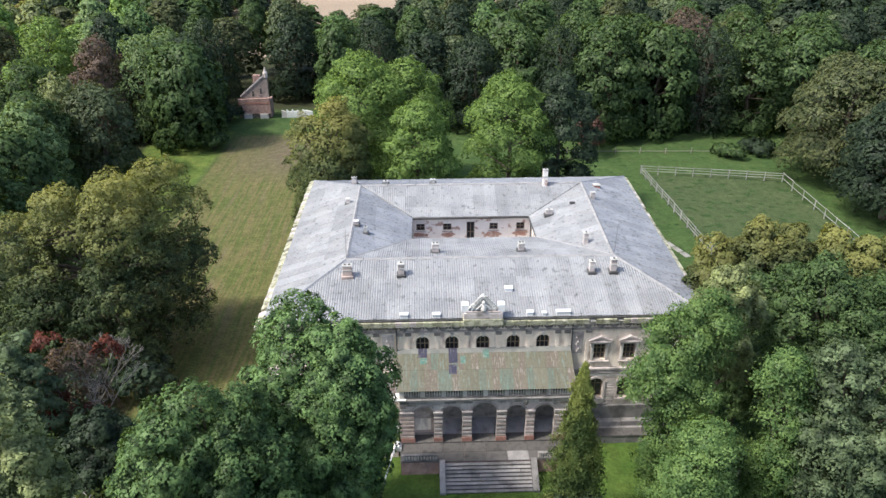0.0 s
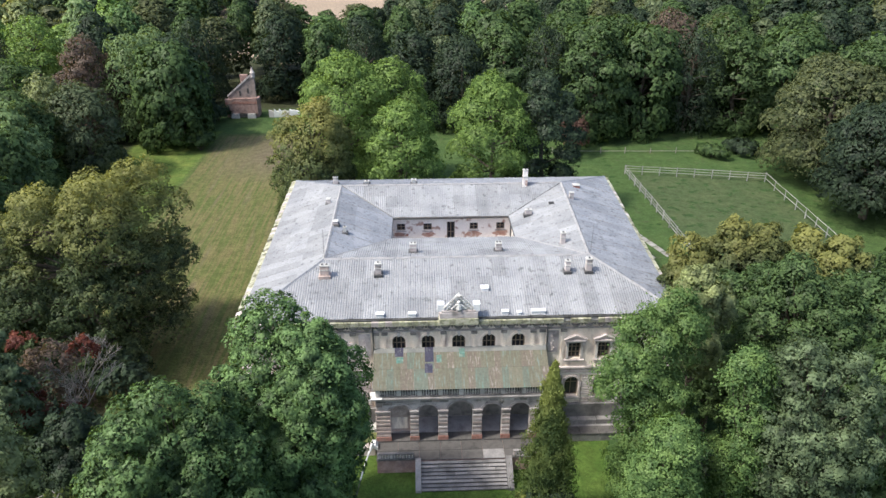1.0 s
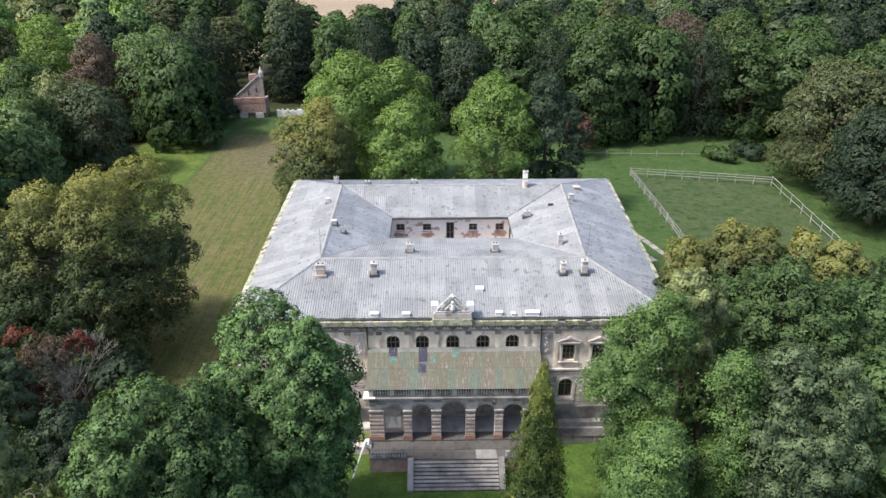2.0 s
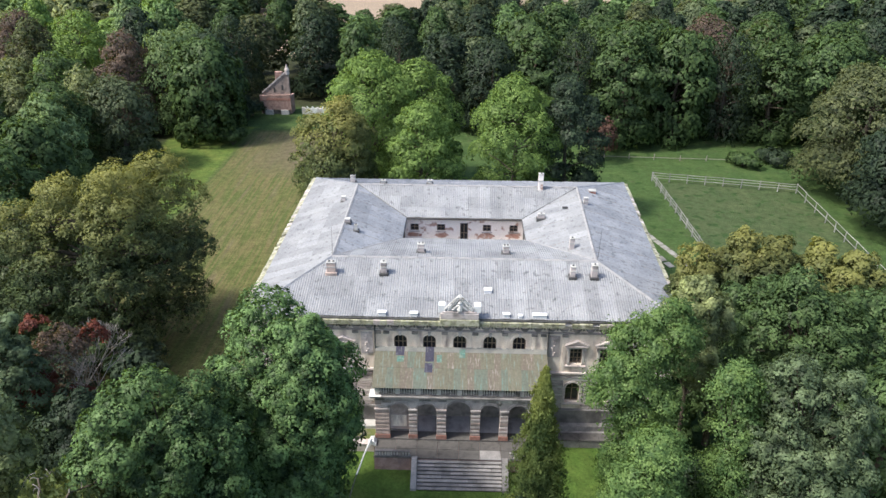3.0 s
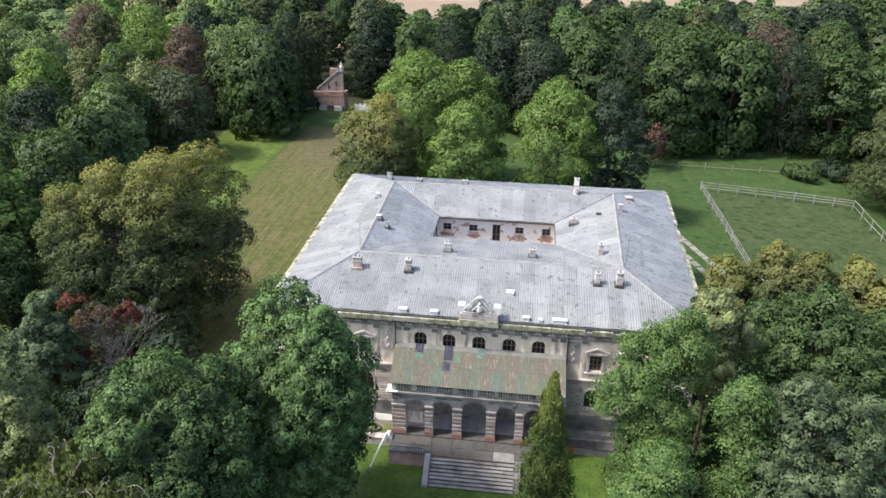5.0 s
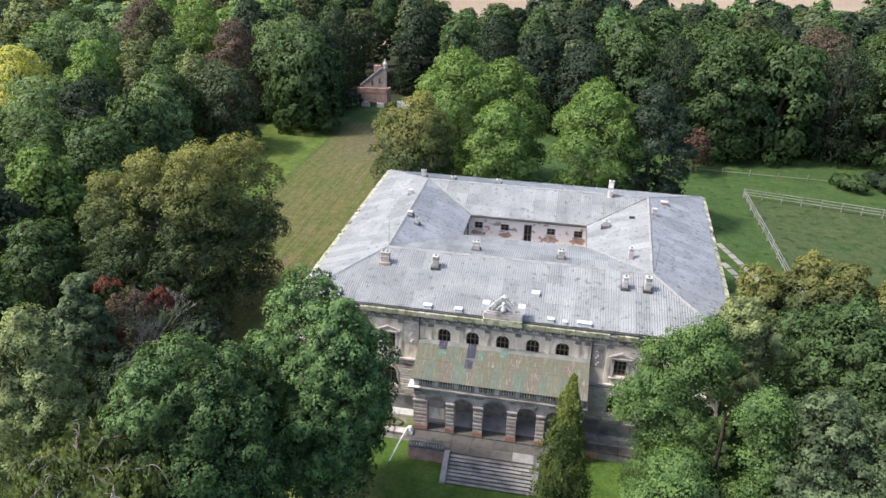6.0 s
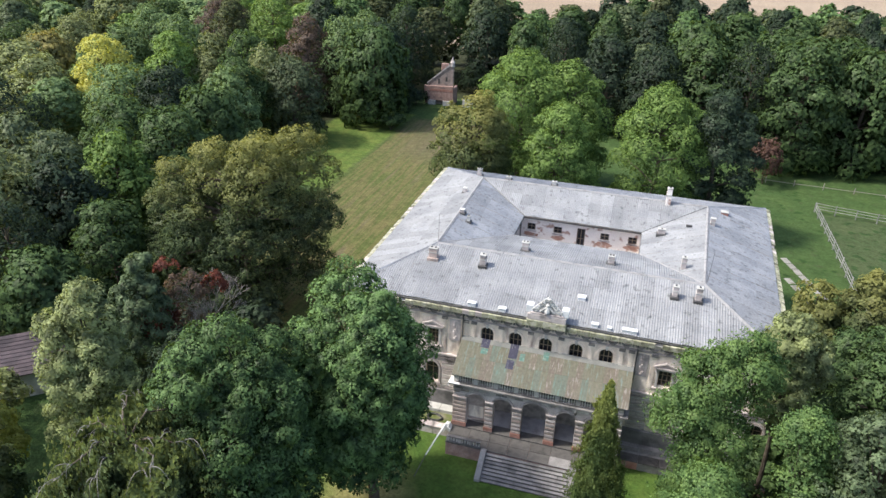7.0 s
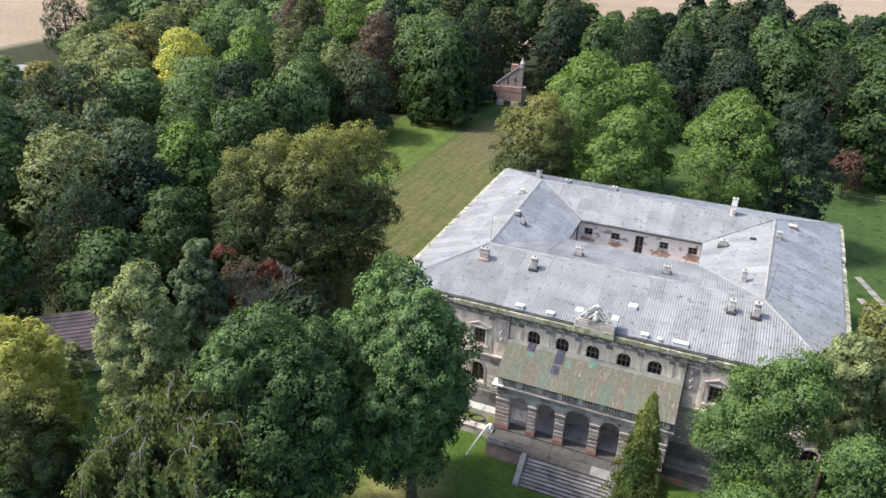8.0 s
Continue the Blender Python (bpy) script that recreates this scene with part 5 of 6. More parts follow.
tree(-4.6, 34.6, 16.5, 5.0, "bright", 32000, 0.210, 0.2, "round", 22, PARK)
tree(-12.0, 50.5, 18.6, 7.4, "bright", 32000, 0.260, 0.8, "round", 23, PARK)
tree(-6.2, 52.0, 17.6, 6.5, "bright", 24000, 0.270, 0.8, "round", 24, PARK)
tree(6.3, 40.5, 18.0, 6.2, "bright", 36000, 0.220, 0.2, "round", 25, PARK)
tree(13.0, 42.5, 17.8, 5.0, "dark", 26000, 0.240, 0.0, "round", 26, PARK)
# beside the paddock
tree(54.5, 51.5, 17.0, 9.0, "dusky", 24000, 0.33, 1.0, "round", 27, PARK)
tree(53.5, 38.0, 15.0, 7.2, "dark", 17000, 0.34, 1.0, "round", 28, PARK)
tree(62.0, 58.0, 18.0, 7.5, "green", 15200, 0.37, 2.0, "round", 29, PARK)
tree(60.0, 40.0, 16.0, 6.5, "green", 13300, 0.37, 2.0, "round", 30, PARK)
tree(56.0, 24.0, 15.0, 6.0, "green", 13300, 0.34, 2.0, "round", 31, PARK)
tree(44.0, 12.0, 13.5, 5.5, "green", 13300, 0.33, 2.0, "round", 32, PARK)
EDGE = [
    # x, y, h, r, colour: the wood's edge and the trees that stand out of it
    # left-side colours hold haze far off (paler) and shade near (darker)
    (-67, 39, 14.5, 6.8, "leafy"), (-61, 41.2, 14.5, 5.5, "dark"), (-77, 25, 14.5, 9, "dark"), (-78, 49, 16, 5.6, "yellow"), (-71.5, 57.5, 15.5, 5, "bright"), (-66, 61, 15, 5, "olive"), (-55.5, 51, 14, 5, "green"),
    (-50, 57, 13.5, 5.5, "blue"), (-93, 47, 14, 7.5, "olive"), (-70, 14, 13.5, 6, "blue"), (-57, 6.5, 14, 6, "olive"), (-65, 3, 14, 6, "green"), (-51, 10, 12.5, 5, "dark"), (-56.5, 15.5, 13, 5, "blue"), (-49.5, 16, 13.5, 4.2, "bright"),
    (-42, 5.5, 11, 4.2, "green"), (-42.5, -2.5, 9.5, 4.2, "green"), (-55.5, 74, 17, 5.5, "brown"), (-70, 88, 18, 6.5, "bright"), (-73, 78, 18, 5, "dusky"), (-80, 86, 18, 6.5, "brown"), (-49, 76, 17, 6.3, "leafy"), (-41.5, 71, 16.5, 6, "green"),
    (-53.5, 44, 14, 5, "leafy"), (-48.5, 25, 14, 5.5, "green"), (-50, 34, 14, 5, "green"), (-53, 20, 13, 5, "green"), (-58, 28, 13.5, 5.5, "green"), (-55, 58, 14.5, 4.5, "olive"), (-60, 62, 16, 6, "green"), (-43, 80, 16, 5.5, "dark"),
    (-47, 82, 17, 6, "leafy"), (-45, 97, 16, 6, "dark"), (-29, 101, 16, 6, "dark"), (-20, 99, 15, 5.5, "green"), (-12, 92, 16, 6, "dark"), (-3, 82, 16, 6, "dark"), (5, 78, 16, 6, "dark"),
    (-48, 0, 12, 5, "dark"), (-50, -10, 12, 5, "green"), (-42, 19, 9, 3.5, "dark"), (-40, 13, 8, 3.2, "blue"),
    (12, 79, 17.5, 6.5, "green"), (11, 86, 18.5, 6.5, "green"), (19, 76, 17.5, 6, "dark"), (26, 73, 19.5, 7, "green"), (35, 75, 18, 6.5, "green"), (43, 75, 17, 6, "dark"), (51, 75, 16.5, 6.5, "green"), (59, 75, 17, 6.5, "green"),
    (22, 81, 19, 7, "green"), (32, 82, 18.5, 7, "green"), (42, 84, 19, 7, "brown"), (53, 86, 18, 7, "green"), (64, 84, 18, 7, "green"), (72, 70, 17, 7, "green"), (70, 52, 17, 7, "green"), (68, 36, 16, 6.5, "green"),
    (-104, 63, 13, 5, "olive"), (-113, 68, 13, 6, "green"), (-103, 71, 14, 5.5, "olive"), (-96, 84, 15, 6, "leafy"), (-88, 66, 14, 6, "leafy"), (-83, 41, 14, 6, "olive"), (-79, 70, 16, 6, "leafy"),
    (-118, 65.5, 11, 4.6, "olive"), (-127, 84, 12, 6, "green"), (-113.5, 85, 12.5, 4.8, "olive"), (-142, 82, 13, 5.5, "dark"), (-138, 92, 13, 7, "green"), (-131, 75, 7, 4.5, "leafy"),
    (-118.5, 47.0, 7.5, 3.4, "leafy"), (-109, 47.5, 7.5, 3.6, "gold"), (-122, 100, 13, 6, "dark"), (-104, 100, 14, 6.5, "green"), (-98, 59, 13, 5, "gold"), (-84, 55, 14, 5, "leafy"),
]
rg = random.Random(77)
for i, (x, y, h, r, c) in enumerate(EDGE):
    tree(x, y, h, r, c, 9200, .36, -h * .06, "round", 40 + i % 3, "trees of the wood's edge", rg.uniform(0, 6.28), share=i % 3, cs=.72)


def special_trees():
    # slim cypress before the steps
    rg = np.random.default_rng(3)
    t = thing("conifer", "tall slim yellow-green cypress by the front steps", "conifer", (4.9, -9.8, 0))
    bm = bmesh.new()
    tube(bm, (0, 0, -.2), (0.1, 0, 11.8), .2, .03, 8)
    part("trunk", bm, BARK, t)
    pos, nrm = [], []
    for k in range(230):
        z = 0.5 + 12.3 * (k / 230) ** 1.05
        a = k * 2.39996
        reach = (2.1 * max(0.0, 1 - z / 12.95) ** .62) * (.45 + .8 * rg.random())
        c = np.array((math.cos(a), math.sin(a), 0))
        for f in np.linspace(.3, 1, 5):
            m = 62
            p = c * reach * f + np.array((0, 0, z + .3 - .75 * f * f)) + rg.normal(size=(m, 3)) * (.05 + .07 * reach)
            pos.append(p)
            nrm.append(c * .8 + np.array((0, 0, .5)) + rg.normal(size=(m, 3)) * .45)
    pos, nrm = np.concatenate(pos), np.concatenate(nrm)
    nrm /= np.linalg.norm(nrm, axis=1, keepdims=True)
    o = new("crown", leaf_mesh("crown", leaf_faces(pos, nrm, .115, rg, .7), LEAF["fir"]))
    o.parent = t
    # dark spruce behind the ruin, in drooping tiers
    t = thing("spruce", "dark pointed spruce above the far wood", "conifer", (-46.0, 119.0, 0))
    bm = bmesh.new()
    tube(bm, (0, 0, -.3), (0, 0, 20.4), .32, .04, 7)
    part("trunk", bm, BARK, t)
    pos, nrm = [], []
    for k in range(110):
        z = 1.5 + 19.0 * k / 110
        a = k * 2.39996
        reach = 3.3 * (1 - z / 21.5) ** .85 * (.75 + .4 * rg.random())
        c = np.array((math.cos(a), math.sin(a), 0))
        f = np.sqrt(rg.uniform(.04, 1, 46))[:, None]
        pos.append(c * reach * f + np.array((0, 0, z)) - np.array((0, 0, .9)) * f * f + rg.normal(size=(46, 3)) * .16)
        nrm.append(c * .5 + np.array((0, 0, .8)) + rg.normal(size=(46, 3)) * .4)
    pos, nrm = np.concatenate(pos), np.concatenate(nrm)
    nrm /= np.linalg.norm(nrm, axis=1, keepdims=True)
    o = new("crown", leaf_mesh("crown", leaf_faces(pos, nrm, .34, rg, .4), LEAF["dark"]))
    o.parent = t
    # weeping tree: crooked pale boughs, curtains of thin foliage hanging from them
    t = thing("weeping_tree", "weeping tree with hanging foliage on pale arching boughs", "tree", (-17.5, -21.7, 0))
    bm, arch, pos, nrm = bmesh.new(), bmesh.new(), [], []
    tube(bm, (0, 0, -.2), (.1, .1, 9.4), .36, .22, 8)
    tube(bm, (.1, .1, 9.4), (.3, 0, 12.2), .2, .06, 8)

    def curtain(st, ln, out):
        m = max(3, int(ln * 11))
        dz = np.linspace(0, ln, m)
        pos.append(st + np.stack((rg.normal(size=m) * .09, rg.normal(size=m) * .09, -dz), 1))
        nrm.append(out + np.array((0, 0, .35)) + rg.normal(size=(m, 3)) * .5)

    for k in range(22):
        a = k * 2.39996 + rg.uniform(-.3, .3)
        z0 = 10.4 + 2.8 * ((k * 7) % 22) / 22
        reach = rg.uniform(2.8, 5.2) * (1.38 - z0 / 27)
        prev = np.array((0.15, 0.05, z0 - .5))
        for st in range(1, 8):
            f = st / 7
            a += rg.normal() * .10
            out = np.array((math.cos(a), math.sin(a), 0))
            q = np.array((math.cos(a) * reach * f, math.sin(a) * reach * f, z0 + .8 * math.sin(f * 2.4) - 2.0 * f ** 2.6 + rg.normal() * .12))
            tube(arch if st > 4 else bm, prev, q, .05 * (1.1 - f) + .012, .05 * (1.0 - f) + .015, 5)
            for _ in range(1 + (st + k) % 2):                    # side boughs arch over and hang
                b = a + rg.uniform(-1.2, 1.2)
                p0, sp, dr = q, rg.uniform(.3, 1.7), rg.uniform(.4, 3.0)
                for u in range(1, 6):
                    g = u / 5
                    p1 = q + np.array((math.cos(b) * sp * g, math.sin(b) * sp * g, .3 * math.sin(g * 3) - dr * g ** 2.4))
                    tube(arch, p0, p1, .018 * (1.2 - g) + .006, .018 * (1.0 - g) + .006, 4)
                    for _ in range(4):
                        curtain(p1 + rg.normal(size=3) * np.array((.16, .16, .05)) - np.array((0, 0, .22)), rg.uniform(.6, 2.2), out)
                    p0 = p1
            for _ in range(8):
                curtain(q + rg.normal(size=3) * np.array((.45, .45, .12)) - np.array((0, 0, .12)), rg.uniform(.9, 3.2), out)
            prev = q
    for k in range(900):                                        # inner hanging mass down to the ground
        a, rr = rg.uniform(0, 6.28), rg.uniform(.2, 4.2)
        out = np.array((math.cos(a), math.sin(a), 0))
        curtain(out * rr + np.array((0, 0, 13.9 - .5 * rr + rg.uniform(-6, .6))), rg.uniform(1.2, 3.2), out)
    part("trunk", bm, BARK, t)
    part("bough_spray", arch, PALE_BOUGH, t, "thin pale arching boughs")
    pos, nrm = np.concatenate(pos), np.concatenate(nrm)
    nrm /= np.linalg.norm(nrm, axis=1, keepdims=True)
    o = new("crown", leaf_mesh("crown", leaf_faces(pos, nrm, .19, rg, .8), LEAF["willow"]))
    o.parent = t
    # half-bare tree with red tufts
    t = thing("small_tree", "half-bare grey tree with tufts of red leaves", "tree", (-27.0, -3.8, 0))
    bm = bmesh.new()
    r2 = random.Random(5)

    def grow(p, d, ln, rad, depth):
        q = p + d * ln
        tube(bm, p, q, rad, rad * .7, 5)
        if depth == 0:
            return
        for _ in range(3 if depth > 1 else 4):
            nd = (d + Vector((r2.uniform(-.8, .8), r2.uniform(-.8, .8), r2.uniform(-.1, .5)))).normalized()
            grow(q, nd, ln * r2.uniform(.58, .80), max(.012, rad * .6), depth - 1)

    grow(Vector((0, 0, -.2)), Vector((0.05, 0, 1)), 3.4, .16, 6)
    part("trunk", bm, BARK_GREY, t, "grey bare branches")
    lob = [(-.6, -1.0, 11.8, .9, .6), (2.0, .8, 9.8, .8, 1.1), (-1.9, -1.6, 7.5, 1.8, 1.3), (-.4, -2.0, 6.8, 1.1, .9), (1.5, -1.6, 6.6, .9, .7)]
    o = new("crown", leaf_mesh("crown", crown_points(lob, 5200, .16, 9, cs=.3, jitter=.8), LEAF["red"]))
    o.parent = t
    lob = [(-.3, .8, 8.6, 1.8, 1.3), (.6, -.4, 9.8, 1.6, 1.2), (0, 0, 5.6, 2.2, 1.8)]
    o = new("crown", leaf_mesh("crown", crown_points(lob, 2800, .16, 10, cs=.35, jitter=.8), LEAF["brown"]))
    o.parent = t


special_trees()


def bush(x, y, r, h, colour, label, seed):
    t = thing("bush", label, "bush", (x, y, 0))
    rg = random.Random(seed)
    lob = [(rg.uniform(-.5, .5) * r, rg.uniform(-.5, .5) * r, h * rg.uniform(.35, .65), r * .55, h * .4) for _ in range(7)]
    bm = bmesh.new()
    for l in lob:
        tube(bm, (0, 0, -.1), l[:3], .05, .015, 5)
    part("stems", bm, BARK, t)
    o = new("leaves", leaf_mesh("leaves", crown_points(lob, 2000, .30, seed, cs=.45), LEAF[colour]))
    o.parent = t


for i, (x, y, r, h, c, lb) in enumerate((
        (21.8, 63.4, 2.7, 7.0, "rust", "red-brown bush at the wood's edge"), (43, 61.5, 2.4, 1.7, "green", "low green bush in the meadow"), (48.0, 62.5, 2.6, 2.0, "dark", "low dark bush by the wood"),
        (-37.5, 68, 2.2, 3.0, "green", "green bush at the field's edge"), (-38.8, 85, 2.0, 3.2, "dark", "dark bush beside the ruin"), (-44.5, 41, 2.0, 2.6, "dark", "dark bush at the wood's edge"),
        (-38.2, -12.8, 3.0, 5.2, "olive", "yellowing bush before the outbuilding"), (-37.5, 3, 2.6, 3.4, "green", "green bush below the tall trees"), (-33, -7, 2.4, 3.0, "green", "green bush below the tall trees"), (12.8, -6.5, 2.2, 6.0, "green", "green bush near the palace corner"),
        # two dark bushes under the trees are added to fill gaps of deep shade
        (15.5, -1.8, 1.9, 4.5, "green", "green bush near the palace corner"), (16, -10, 2.2, 6.5, "dark", "added dark bush filling a shaded gap between trees"), (13.0, -11.2, 2.0, 7.5, "dark", "added dark bush filling a shaded gap between trees"),
        (-26.5, 5.2, 2.6, 3.8, "dark", "dark bush under the broad tree"), (-31.0, 3.2, 2.6, 3.6, "dark", "dark bush under the broad tree"), (-18, -6.5, 1.6, 2.0, "green", "green bush under the chestnuts"), (-19, -12, 2.0, 3.0, "dark", "dark bush under the chestnuts"), (-22, -15, 2.2, 4.0, "dark", "dark bush under the chestnuts"),
        (5.4, -10.6, 1.8, 4.6, "dark", "dark bush at the cypress foot"), (4.2, -9.9, .9, 2.6, "fir", "low evergreen at the cypress foot"))):
    bush(x, y, r, h, c, lb, 300 + i)


def far_woods():
    """The closed wood: every tree its own crown and species, joined into one mesh a side. The side mix is paler, which
    paints in haze.
    """
    rg = np.random.default_rng(12)
    base = [crown_points(lobes_for(16, 4.9, 2.5, 500 + k, "dome"), 1600, .78, 600 + k, cs=.8, form=1.0, fill=.5) for k in range(6)]
    fine = [crown_points(lobes_for(16, 4.9, 2.5, 500 + k, "dome"), 4300, .44, 650 + k, cs=.62, form=1.0, fill=.5) for k in range(6)]
    low = [crown_points(lobes_for(16, 5.4, 2.5, 500 + k, "dome"), 800, 1.10, 700 + k, cs=1.2, form=1.0, fill=.5) for k in range(4)]
    taken = [(x, y) for x, y, *_ in EDGE] + [(-46, 119)]
    sides = {"far_woods": ([], []), "side_woods": ([], [])}
    # paler side mix: haze and sunlight are put into its leaf colours
    kinds = {"far_woods": ("green", "dark", "green", "dark", "chestnut", "green", "blue", "dusky", "dark"), "side_woods": ("leafy", "olive", "leafy", "leafy", "bright", "blue", "gold", "bright", "olive")}

    def free(x, y, d):
        return all((x - a) ** 2 + (y - b) ** 2 > d * d for a, b in taken)

    def inside(x, y):
        side = (x + 4) / (y + 43) if y > -40 else 9
        if y < -30 or side > .75 or side < -1.75 or math.hypot(x + 32.5, y - 86) < 12:
            return False
        if y > 132 + 6 * math.sin(x * .3) and -.205 < side < -.05:
            return False
        if x < -60:
            if y < 20:
                return -125 < x < -52 - 0.1 * y
            away, turn = math.hypot(x - 6, y + 43), math.degrees(math.atan2(6 - x, y + 43))
            if away > 345 or (turn > 47.5 and away > 105):
                return False
            return y > 88 or x < -66
        if y < 20:
            return x > 74 and -60 < y
        if y > 128 + 40 * min(1, max(0, (x + 25) / 35)) + 4 * math.sin(x * .13):
            return False
        if y > 88:
            return x < 220
        return x > 72 or (y > 78 and x > -10)
    for step, x0, x1, y0, y1 in ((8.6, -135, 170, -58, 150), (9.6, -250, -135, 20, 320), (9.6, -135, 220, 150, 320)):
        for gx in np.arange(x0, x1, step):
            for gy in np.arange(y0, y1, step):
                x, y = gx + rg.uniform(-2.8, 2.8), gy + rg.uniform(-2.8, 2.8)
                if x > 110 and y < 40:
                    continue
                if inside(x, y) and free(x, y, 6.8):
                    away = math.hypot(x, y + 43)
                    b = (fine if away < 172 else base)[rg.integers(6)] if away < 225 else low[rg.integers(4)]
                    a, sc, h = rg.uniform(0, 6.28), rg.uniform(.85, 1.5), rg.uniform(.74, 1.16)
                    if y > 150:
                        h *= .85
                    c, sn = math.cos(a), math.sin(a)
                    pts, mats = sides["side_woods" if x < -62 and y < 130 else "far_woods"]
                    pts.append(np.stack(((b[:, 0] * c - b[:, 1] * sn) * sc + x, (b[:, 0] * sn + b[:, 1] * c) * sc + y, b[:, 2] * h, b[:, 3] * c - b[:, 4] * sn, b[:, 3] * sn + b[:, 4] * c, b[:, 5]), 1))
                    mats.append(np.full(len(b) // 3, rg.integers(9), np.int32))
    for name, label in (("far_woods", "dense mixed deciduous wood closing the park behind"), ("side_woods", "mixed wood beside the park, leaf tones lightened for haze")):
        pts, mats = sides[name]
        me = leaf_mesh(name, np.concatenate(pts), LEAF[kinds[name][0]])
        for k in kinds[name][1:]:
            me.materials.append(LEAF[k])
        me.polygons.foreach_set("material_index", np.concatenate(mats))
        tagged(new(name, me), label, "woods", kind="stuff")


far_woods()

# ---- paddock fence, paths, ruin, outbuildings ----


def fence(pts, rails, label, spacing=2.6, hgt=1.25, mat=FENCE_WOOD):
    f = thing("fence", label, "fence")
    rnd = random.Random(len(pts) * 7 + rails)
    for a, b in zip(pts, pts[1:]):
        a, b = Vector((*a, 0)), Vector((*b, 0))
        n = max(1, round((b - a).length / spacing))
        for i in range(n + 1):
            p = a.lerp(b, i / n)
            bm = bmesh.new()
            tube(bm, p + Vector((0, 0, -.3)), p + Vector((rnd.uniform(-.05, .05), 0, hgt + rnd.uniform(-.06, .08))), .075, .06, 6)
            part("post", bm, mat, f)
        d = (b - a).normalized()
        for i in range(n):
            p, q = a.lerp(b, i / n), a.lerp(b, (i + 1) / n)
            for k in range(rails):
                z = hgt * (.35 + .6 * k / max(1, rails - 1))
                bm = bmesh.new()
                tube(bm, p + Vector((0, 0, z + rnd.uniform(-.05, .05))) - d * .1, q + Vector((0, 0, z + rnd.uniform(-.05, .05))) + d * .1, .045, .04, 5)
                part("rail", bm, mat, f)


fence([(28.9, 24.0), (28.05, 31.0), (27.85, 43.0), (27.55, 54.8)], 3, "silvered wooden paddock fence with three rails", 2.4)
fence([(27.55, 54.8), (37.2, 53.0), (46.65, 50.9)], 3, "silvered wooden paddock fence with three rails", 2.5)
fence([(46.65, 50.9), (46.3, 41.0), (45.95, 32.6), (45.5, 22.0)], 2, "pale paddock fence with two rough rails", 3.0)
fence([(18.5, 64.5), (30.0, 64.0), (42.0, 63.5)], 1, "thin post and rail fence before the wood", 4.0, .9, BARK_GREY)

slabs = thing("slab_path", "broken path of pale concrete slabs in the grass", "path")
rnd = random.Random(3)
for (ax, ay), (bx_, by), n in (((21.9, 38.6), (25.6, 28.0), 8), ((21.7, 33.5), (23.6, 27.5), 4)):
    for i in range(n):
        t = (i + .5) / n
        x, y = ax + (bx_ - ax) * t, ay + (by - ay) * t
        bm = bx(-.36, .36, -.62, .62, -.05, .05 + rnd.uniform(0, .02), .02)
        bmesh.ops.rotate(bm, verts=bm.verts[:], cent=(0, 0, 0), matrix=Matrix.Rotation(.32 + rnd.uniform(-.06, .06), 3, 'Z'))
        bmesh.ops.translate(bm, verts=bm.verts[:], vec=(x, y, 0))
        part("slab", bm, DIRTY_SLAB, slabs)

ruin = thing("ruined_gatehouse", "ruined red brick house with a broken pointed gable", "ruin", (-34.6, 88.0, 0))
ruin.scale = (1.06, 1.06, 0.96)
rnd = random.Random(9)


def ragged(x0, x1, y, z0, tops, thick):
    """A broken wall with an uneven upper edge."""
    bm = bmesh.new()
    n = len(tops) - 1
    for i in range(n):
        a, b = x0 + (x1 - x0) * i / n, x0 + (x1 - x0) * (i + 1) / n
        prism(bm, [(a, y, z0), (b, y, z0), (b, y, tops[i + 1]), (a, y, tops[i])], (0, thick, 0))
    bmesh.ops.remove_doubles(bm, verts=bm.verts[:], dist=.001)
    bmesh.ops.recalc_face_normals(bm, faces=bm.faces[:])
    return bm


part("front_wall", ragged(-2.8, 2.6, -1.5, .9, [3.7, 3.55, 3.75, 3.7, 3.8, 3.75, 3.9], .45), FADED_BRICK, ruin)
part("wall_band", ragged(-2.8, 2.6, -1.53, 2.7, [3.1, 3.05, 3.15, 3.1, 3.2, 3.1, 3.2], .028), BRICK, ruin)
part("gable", ragged(-2.3, 2.45, -1.0, 0, [3.9, 4.6, 5.2, 5.9, 6.4, 7.1, 7.6, 8.1, 8.3], .5), PINK_STONE, ruin, "broken half of a steep brick gable")
for x, z in ((-.2, 4.1), (1.2, 4.6)):
    part("slot_window", bx(x - .14, x + .14, -1.03, -1.002, z, z + 1.0), GUTTER, ruin)
bm = bmesh.new()
prism(bm, [(-2.4, -1.1, 3.95), (1.9, -1.1, 7.85), (1.9, -1.1, 8.2), (-2.4, -1.1, 4.25)], (0, .7, 0))
bmesh.ops.recalc_face_normals(bm, faces=bm.faces[:])
part("coping", bm, STONE, ruin, "weathered stone coping on the slope")
bm = bmesh.new()
lathe(bm, (2.2, -.75, 7.6), ((.42, 0), (.38, .7), (.46, .8), (.26, 1.2), (.05, 1.9)), 8)
part("pinnacle", bm, STONE, ruin)
part("chimney_stump", bx(-.4, .9, 1.0, 1.6, 3.0, 7.6, .05), FADED_BRICK, ruin)
part("side_wall", bx(2.15, 2.6, -1.05, 1.5, 0, 3.4, .05), FADED_BRICK, ruin)
part("side_wall", bx(-2.8, -2.35, -1.05, 1.5, 0, 3.3, .05), FADED_BRICK, ruin)
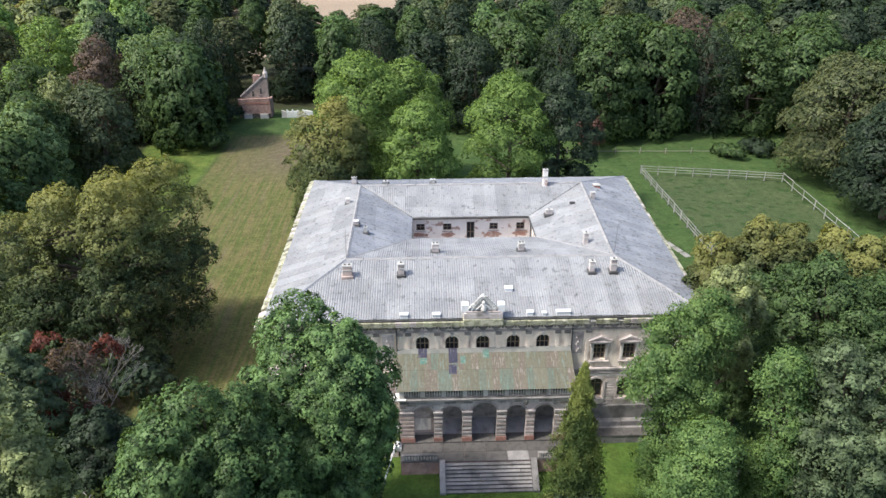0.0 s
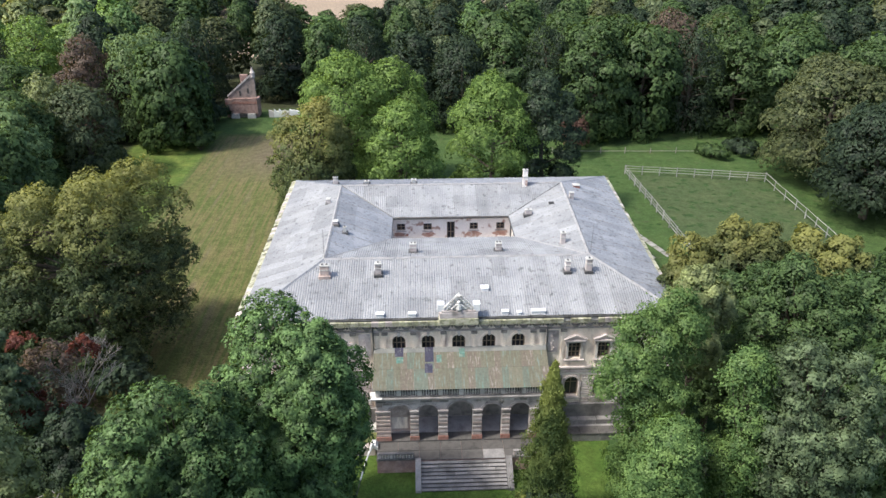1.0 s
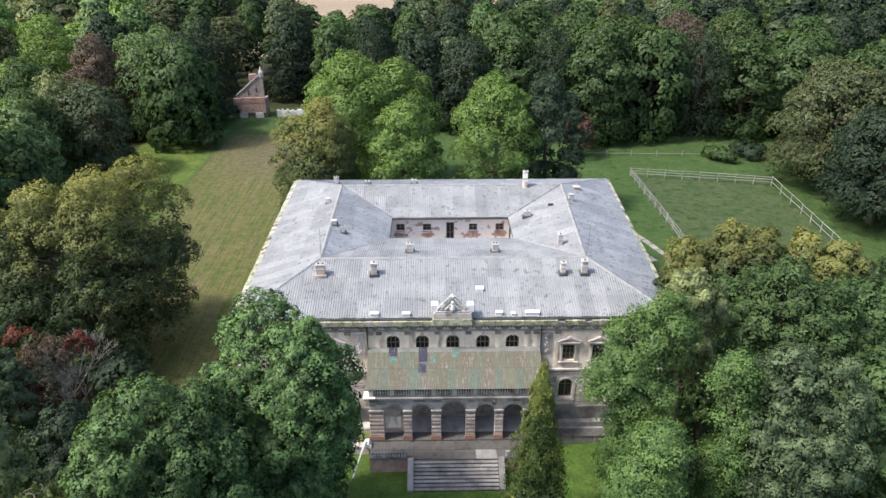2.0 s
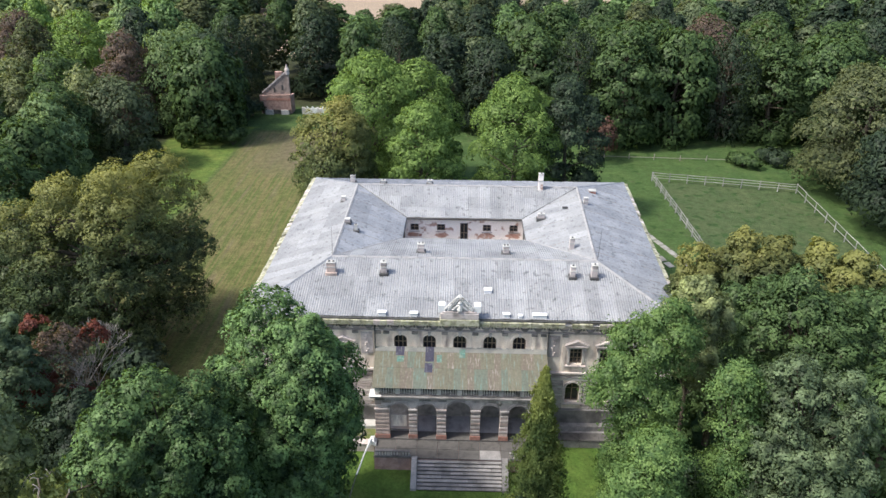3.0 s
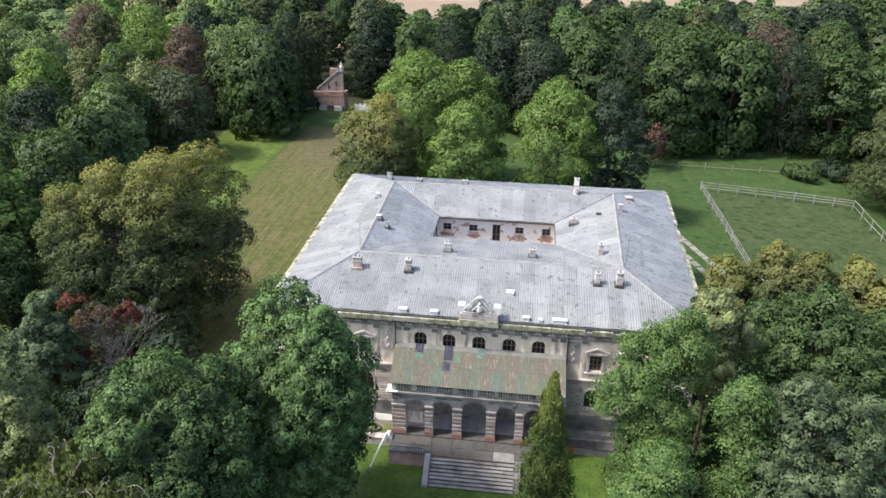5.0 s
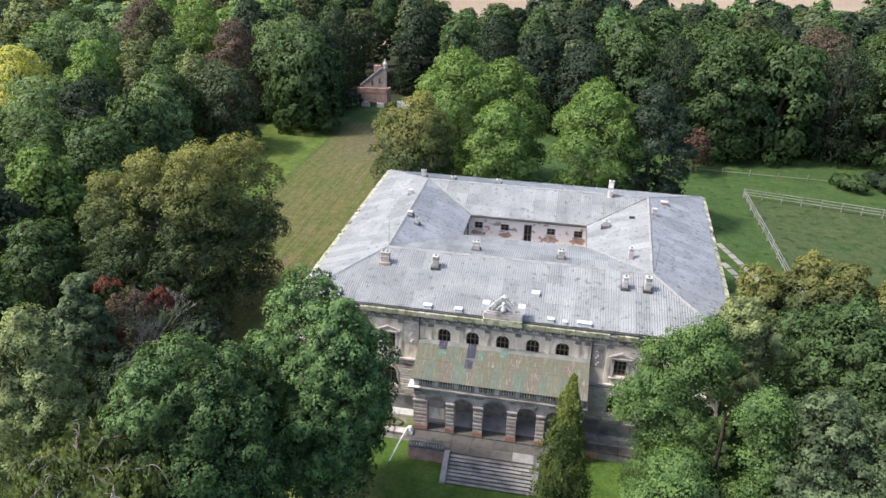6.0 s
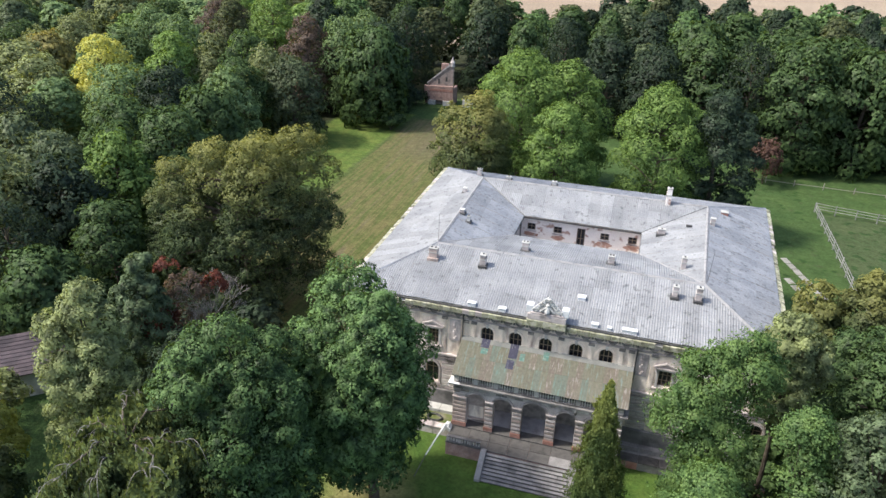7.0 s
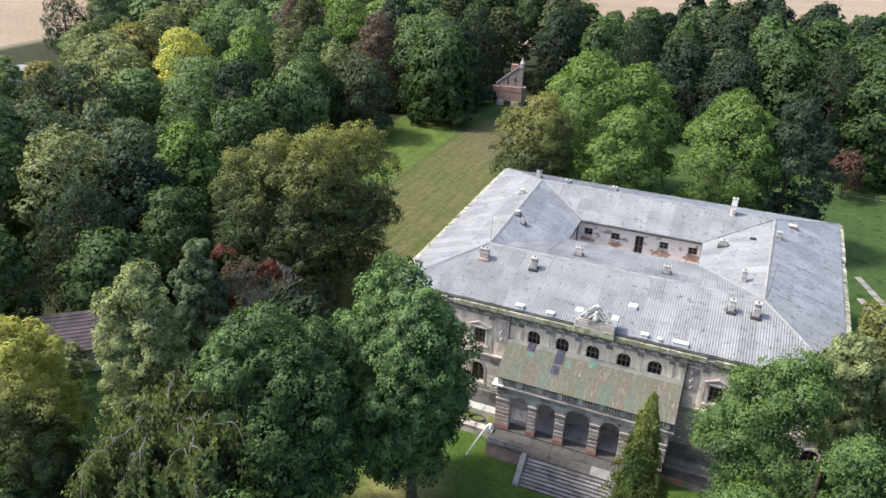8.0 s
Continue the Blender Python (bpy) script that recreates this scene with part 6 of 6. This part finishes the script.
for x in (-1.2, 1.6):
    part("footing", bx(x - .85, x + .55, -1.65, -1.2, -.2, .9, .04), PALE_STONE, ruin)
low = thing("garden_wall", "low broken white-washed garden wall", "wall", (-29.0, 87.0, 0))
for i in range(6):
    part("wall_block", ragged(-1.0 + i * .95, -.08 + i * .95, -.2, -.2, [1.1 + rnd.uniform(0, .4), 1.0 + rnd.uniform(0, .5), .9 + rnd.uniform(0, .5)], .4), WHITE if i % 3 else PALE_STONE, low)


def small_house(x, y, w, d, h, rise, wall, roof, label, turn=0.0):
    hs = thing("house", label, "house", (x, y, 0))
    hs.rotation_euler = (0, 0, turn)
    part("wall", bx(-w / 2, w / 2, -d / 2, d / 2, -.2, h), wall, hs)
    for s in (-1, 1):
        for k in range(11):                                     # courses of tiles, each lapping the one below
            p0, p1 = [(s * (d / 2 + .35) * (1 - f), h - .12 + (rise + .12) * f) for f in (k / 11, (k + 1) / 11)]
            bm = bmesh.new()
            prism(bm, [(-w / 2 - .3, p0[0], p0[1] + .05), (w / 2 + .3, p0[0], p0[1] + .05), (w / 2 + .3, p1[0], p1[1]), (-w / 2 - .3, p1[0], p1[1])], (0, 0, .09))
            bmesh.ops.recalc_face_normals(bm, faces=bm.faces[:])
            part("tile_course", bm, roof, hs)
    bm = bmesh.new()
    for sx in (-1, 1):
        prism(bm, [(sx * (w / 2 - .01), -d / 2, h), (sx * (w / 2 - .01), d / 2, h), (sx * (w / 2 - .01), 0, h + rise)], (-sx * .2, 0, 0))
    bmesh.ops.recalc_face_normals(bm, faces=bm.faces[:])
    part("gable", bm, wall, hs)
    for k in (-.3, 0, .3):
        part("window", bx(w * k - .45, w * k + .45, -d / 2 - .03, -d / 2 + .05, 1.0, 2.3), GLASS_DARK, hs)


small_house(-41.8, -7.2, 9.0, 5.5, 2.3, 1.9, PALE_STONE, TILE_RED, "low outbuilding with a dark tiled roof among trees", .7)
small_house(-128, 57, 3.4, 2.6, 2.3, .7, WHITE, CONCRETE, "small white hut at the field's edge", .5)
small_house(152, 232, 12, 8, 5.0, 3.0, WHITE, TILE_RED, "white house beyond the wood", .3)
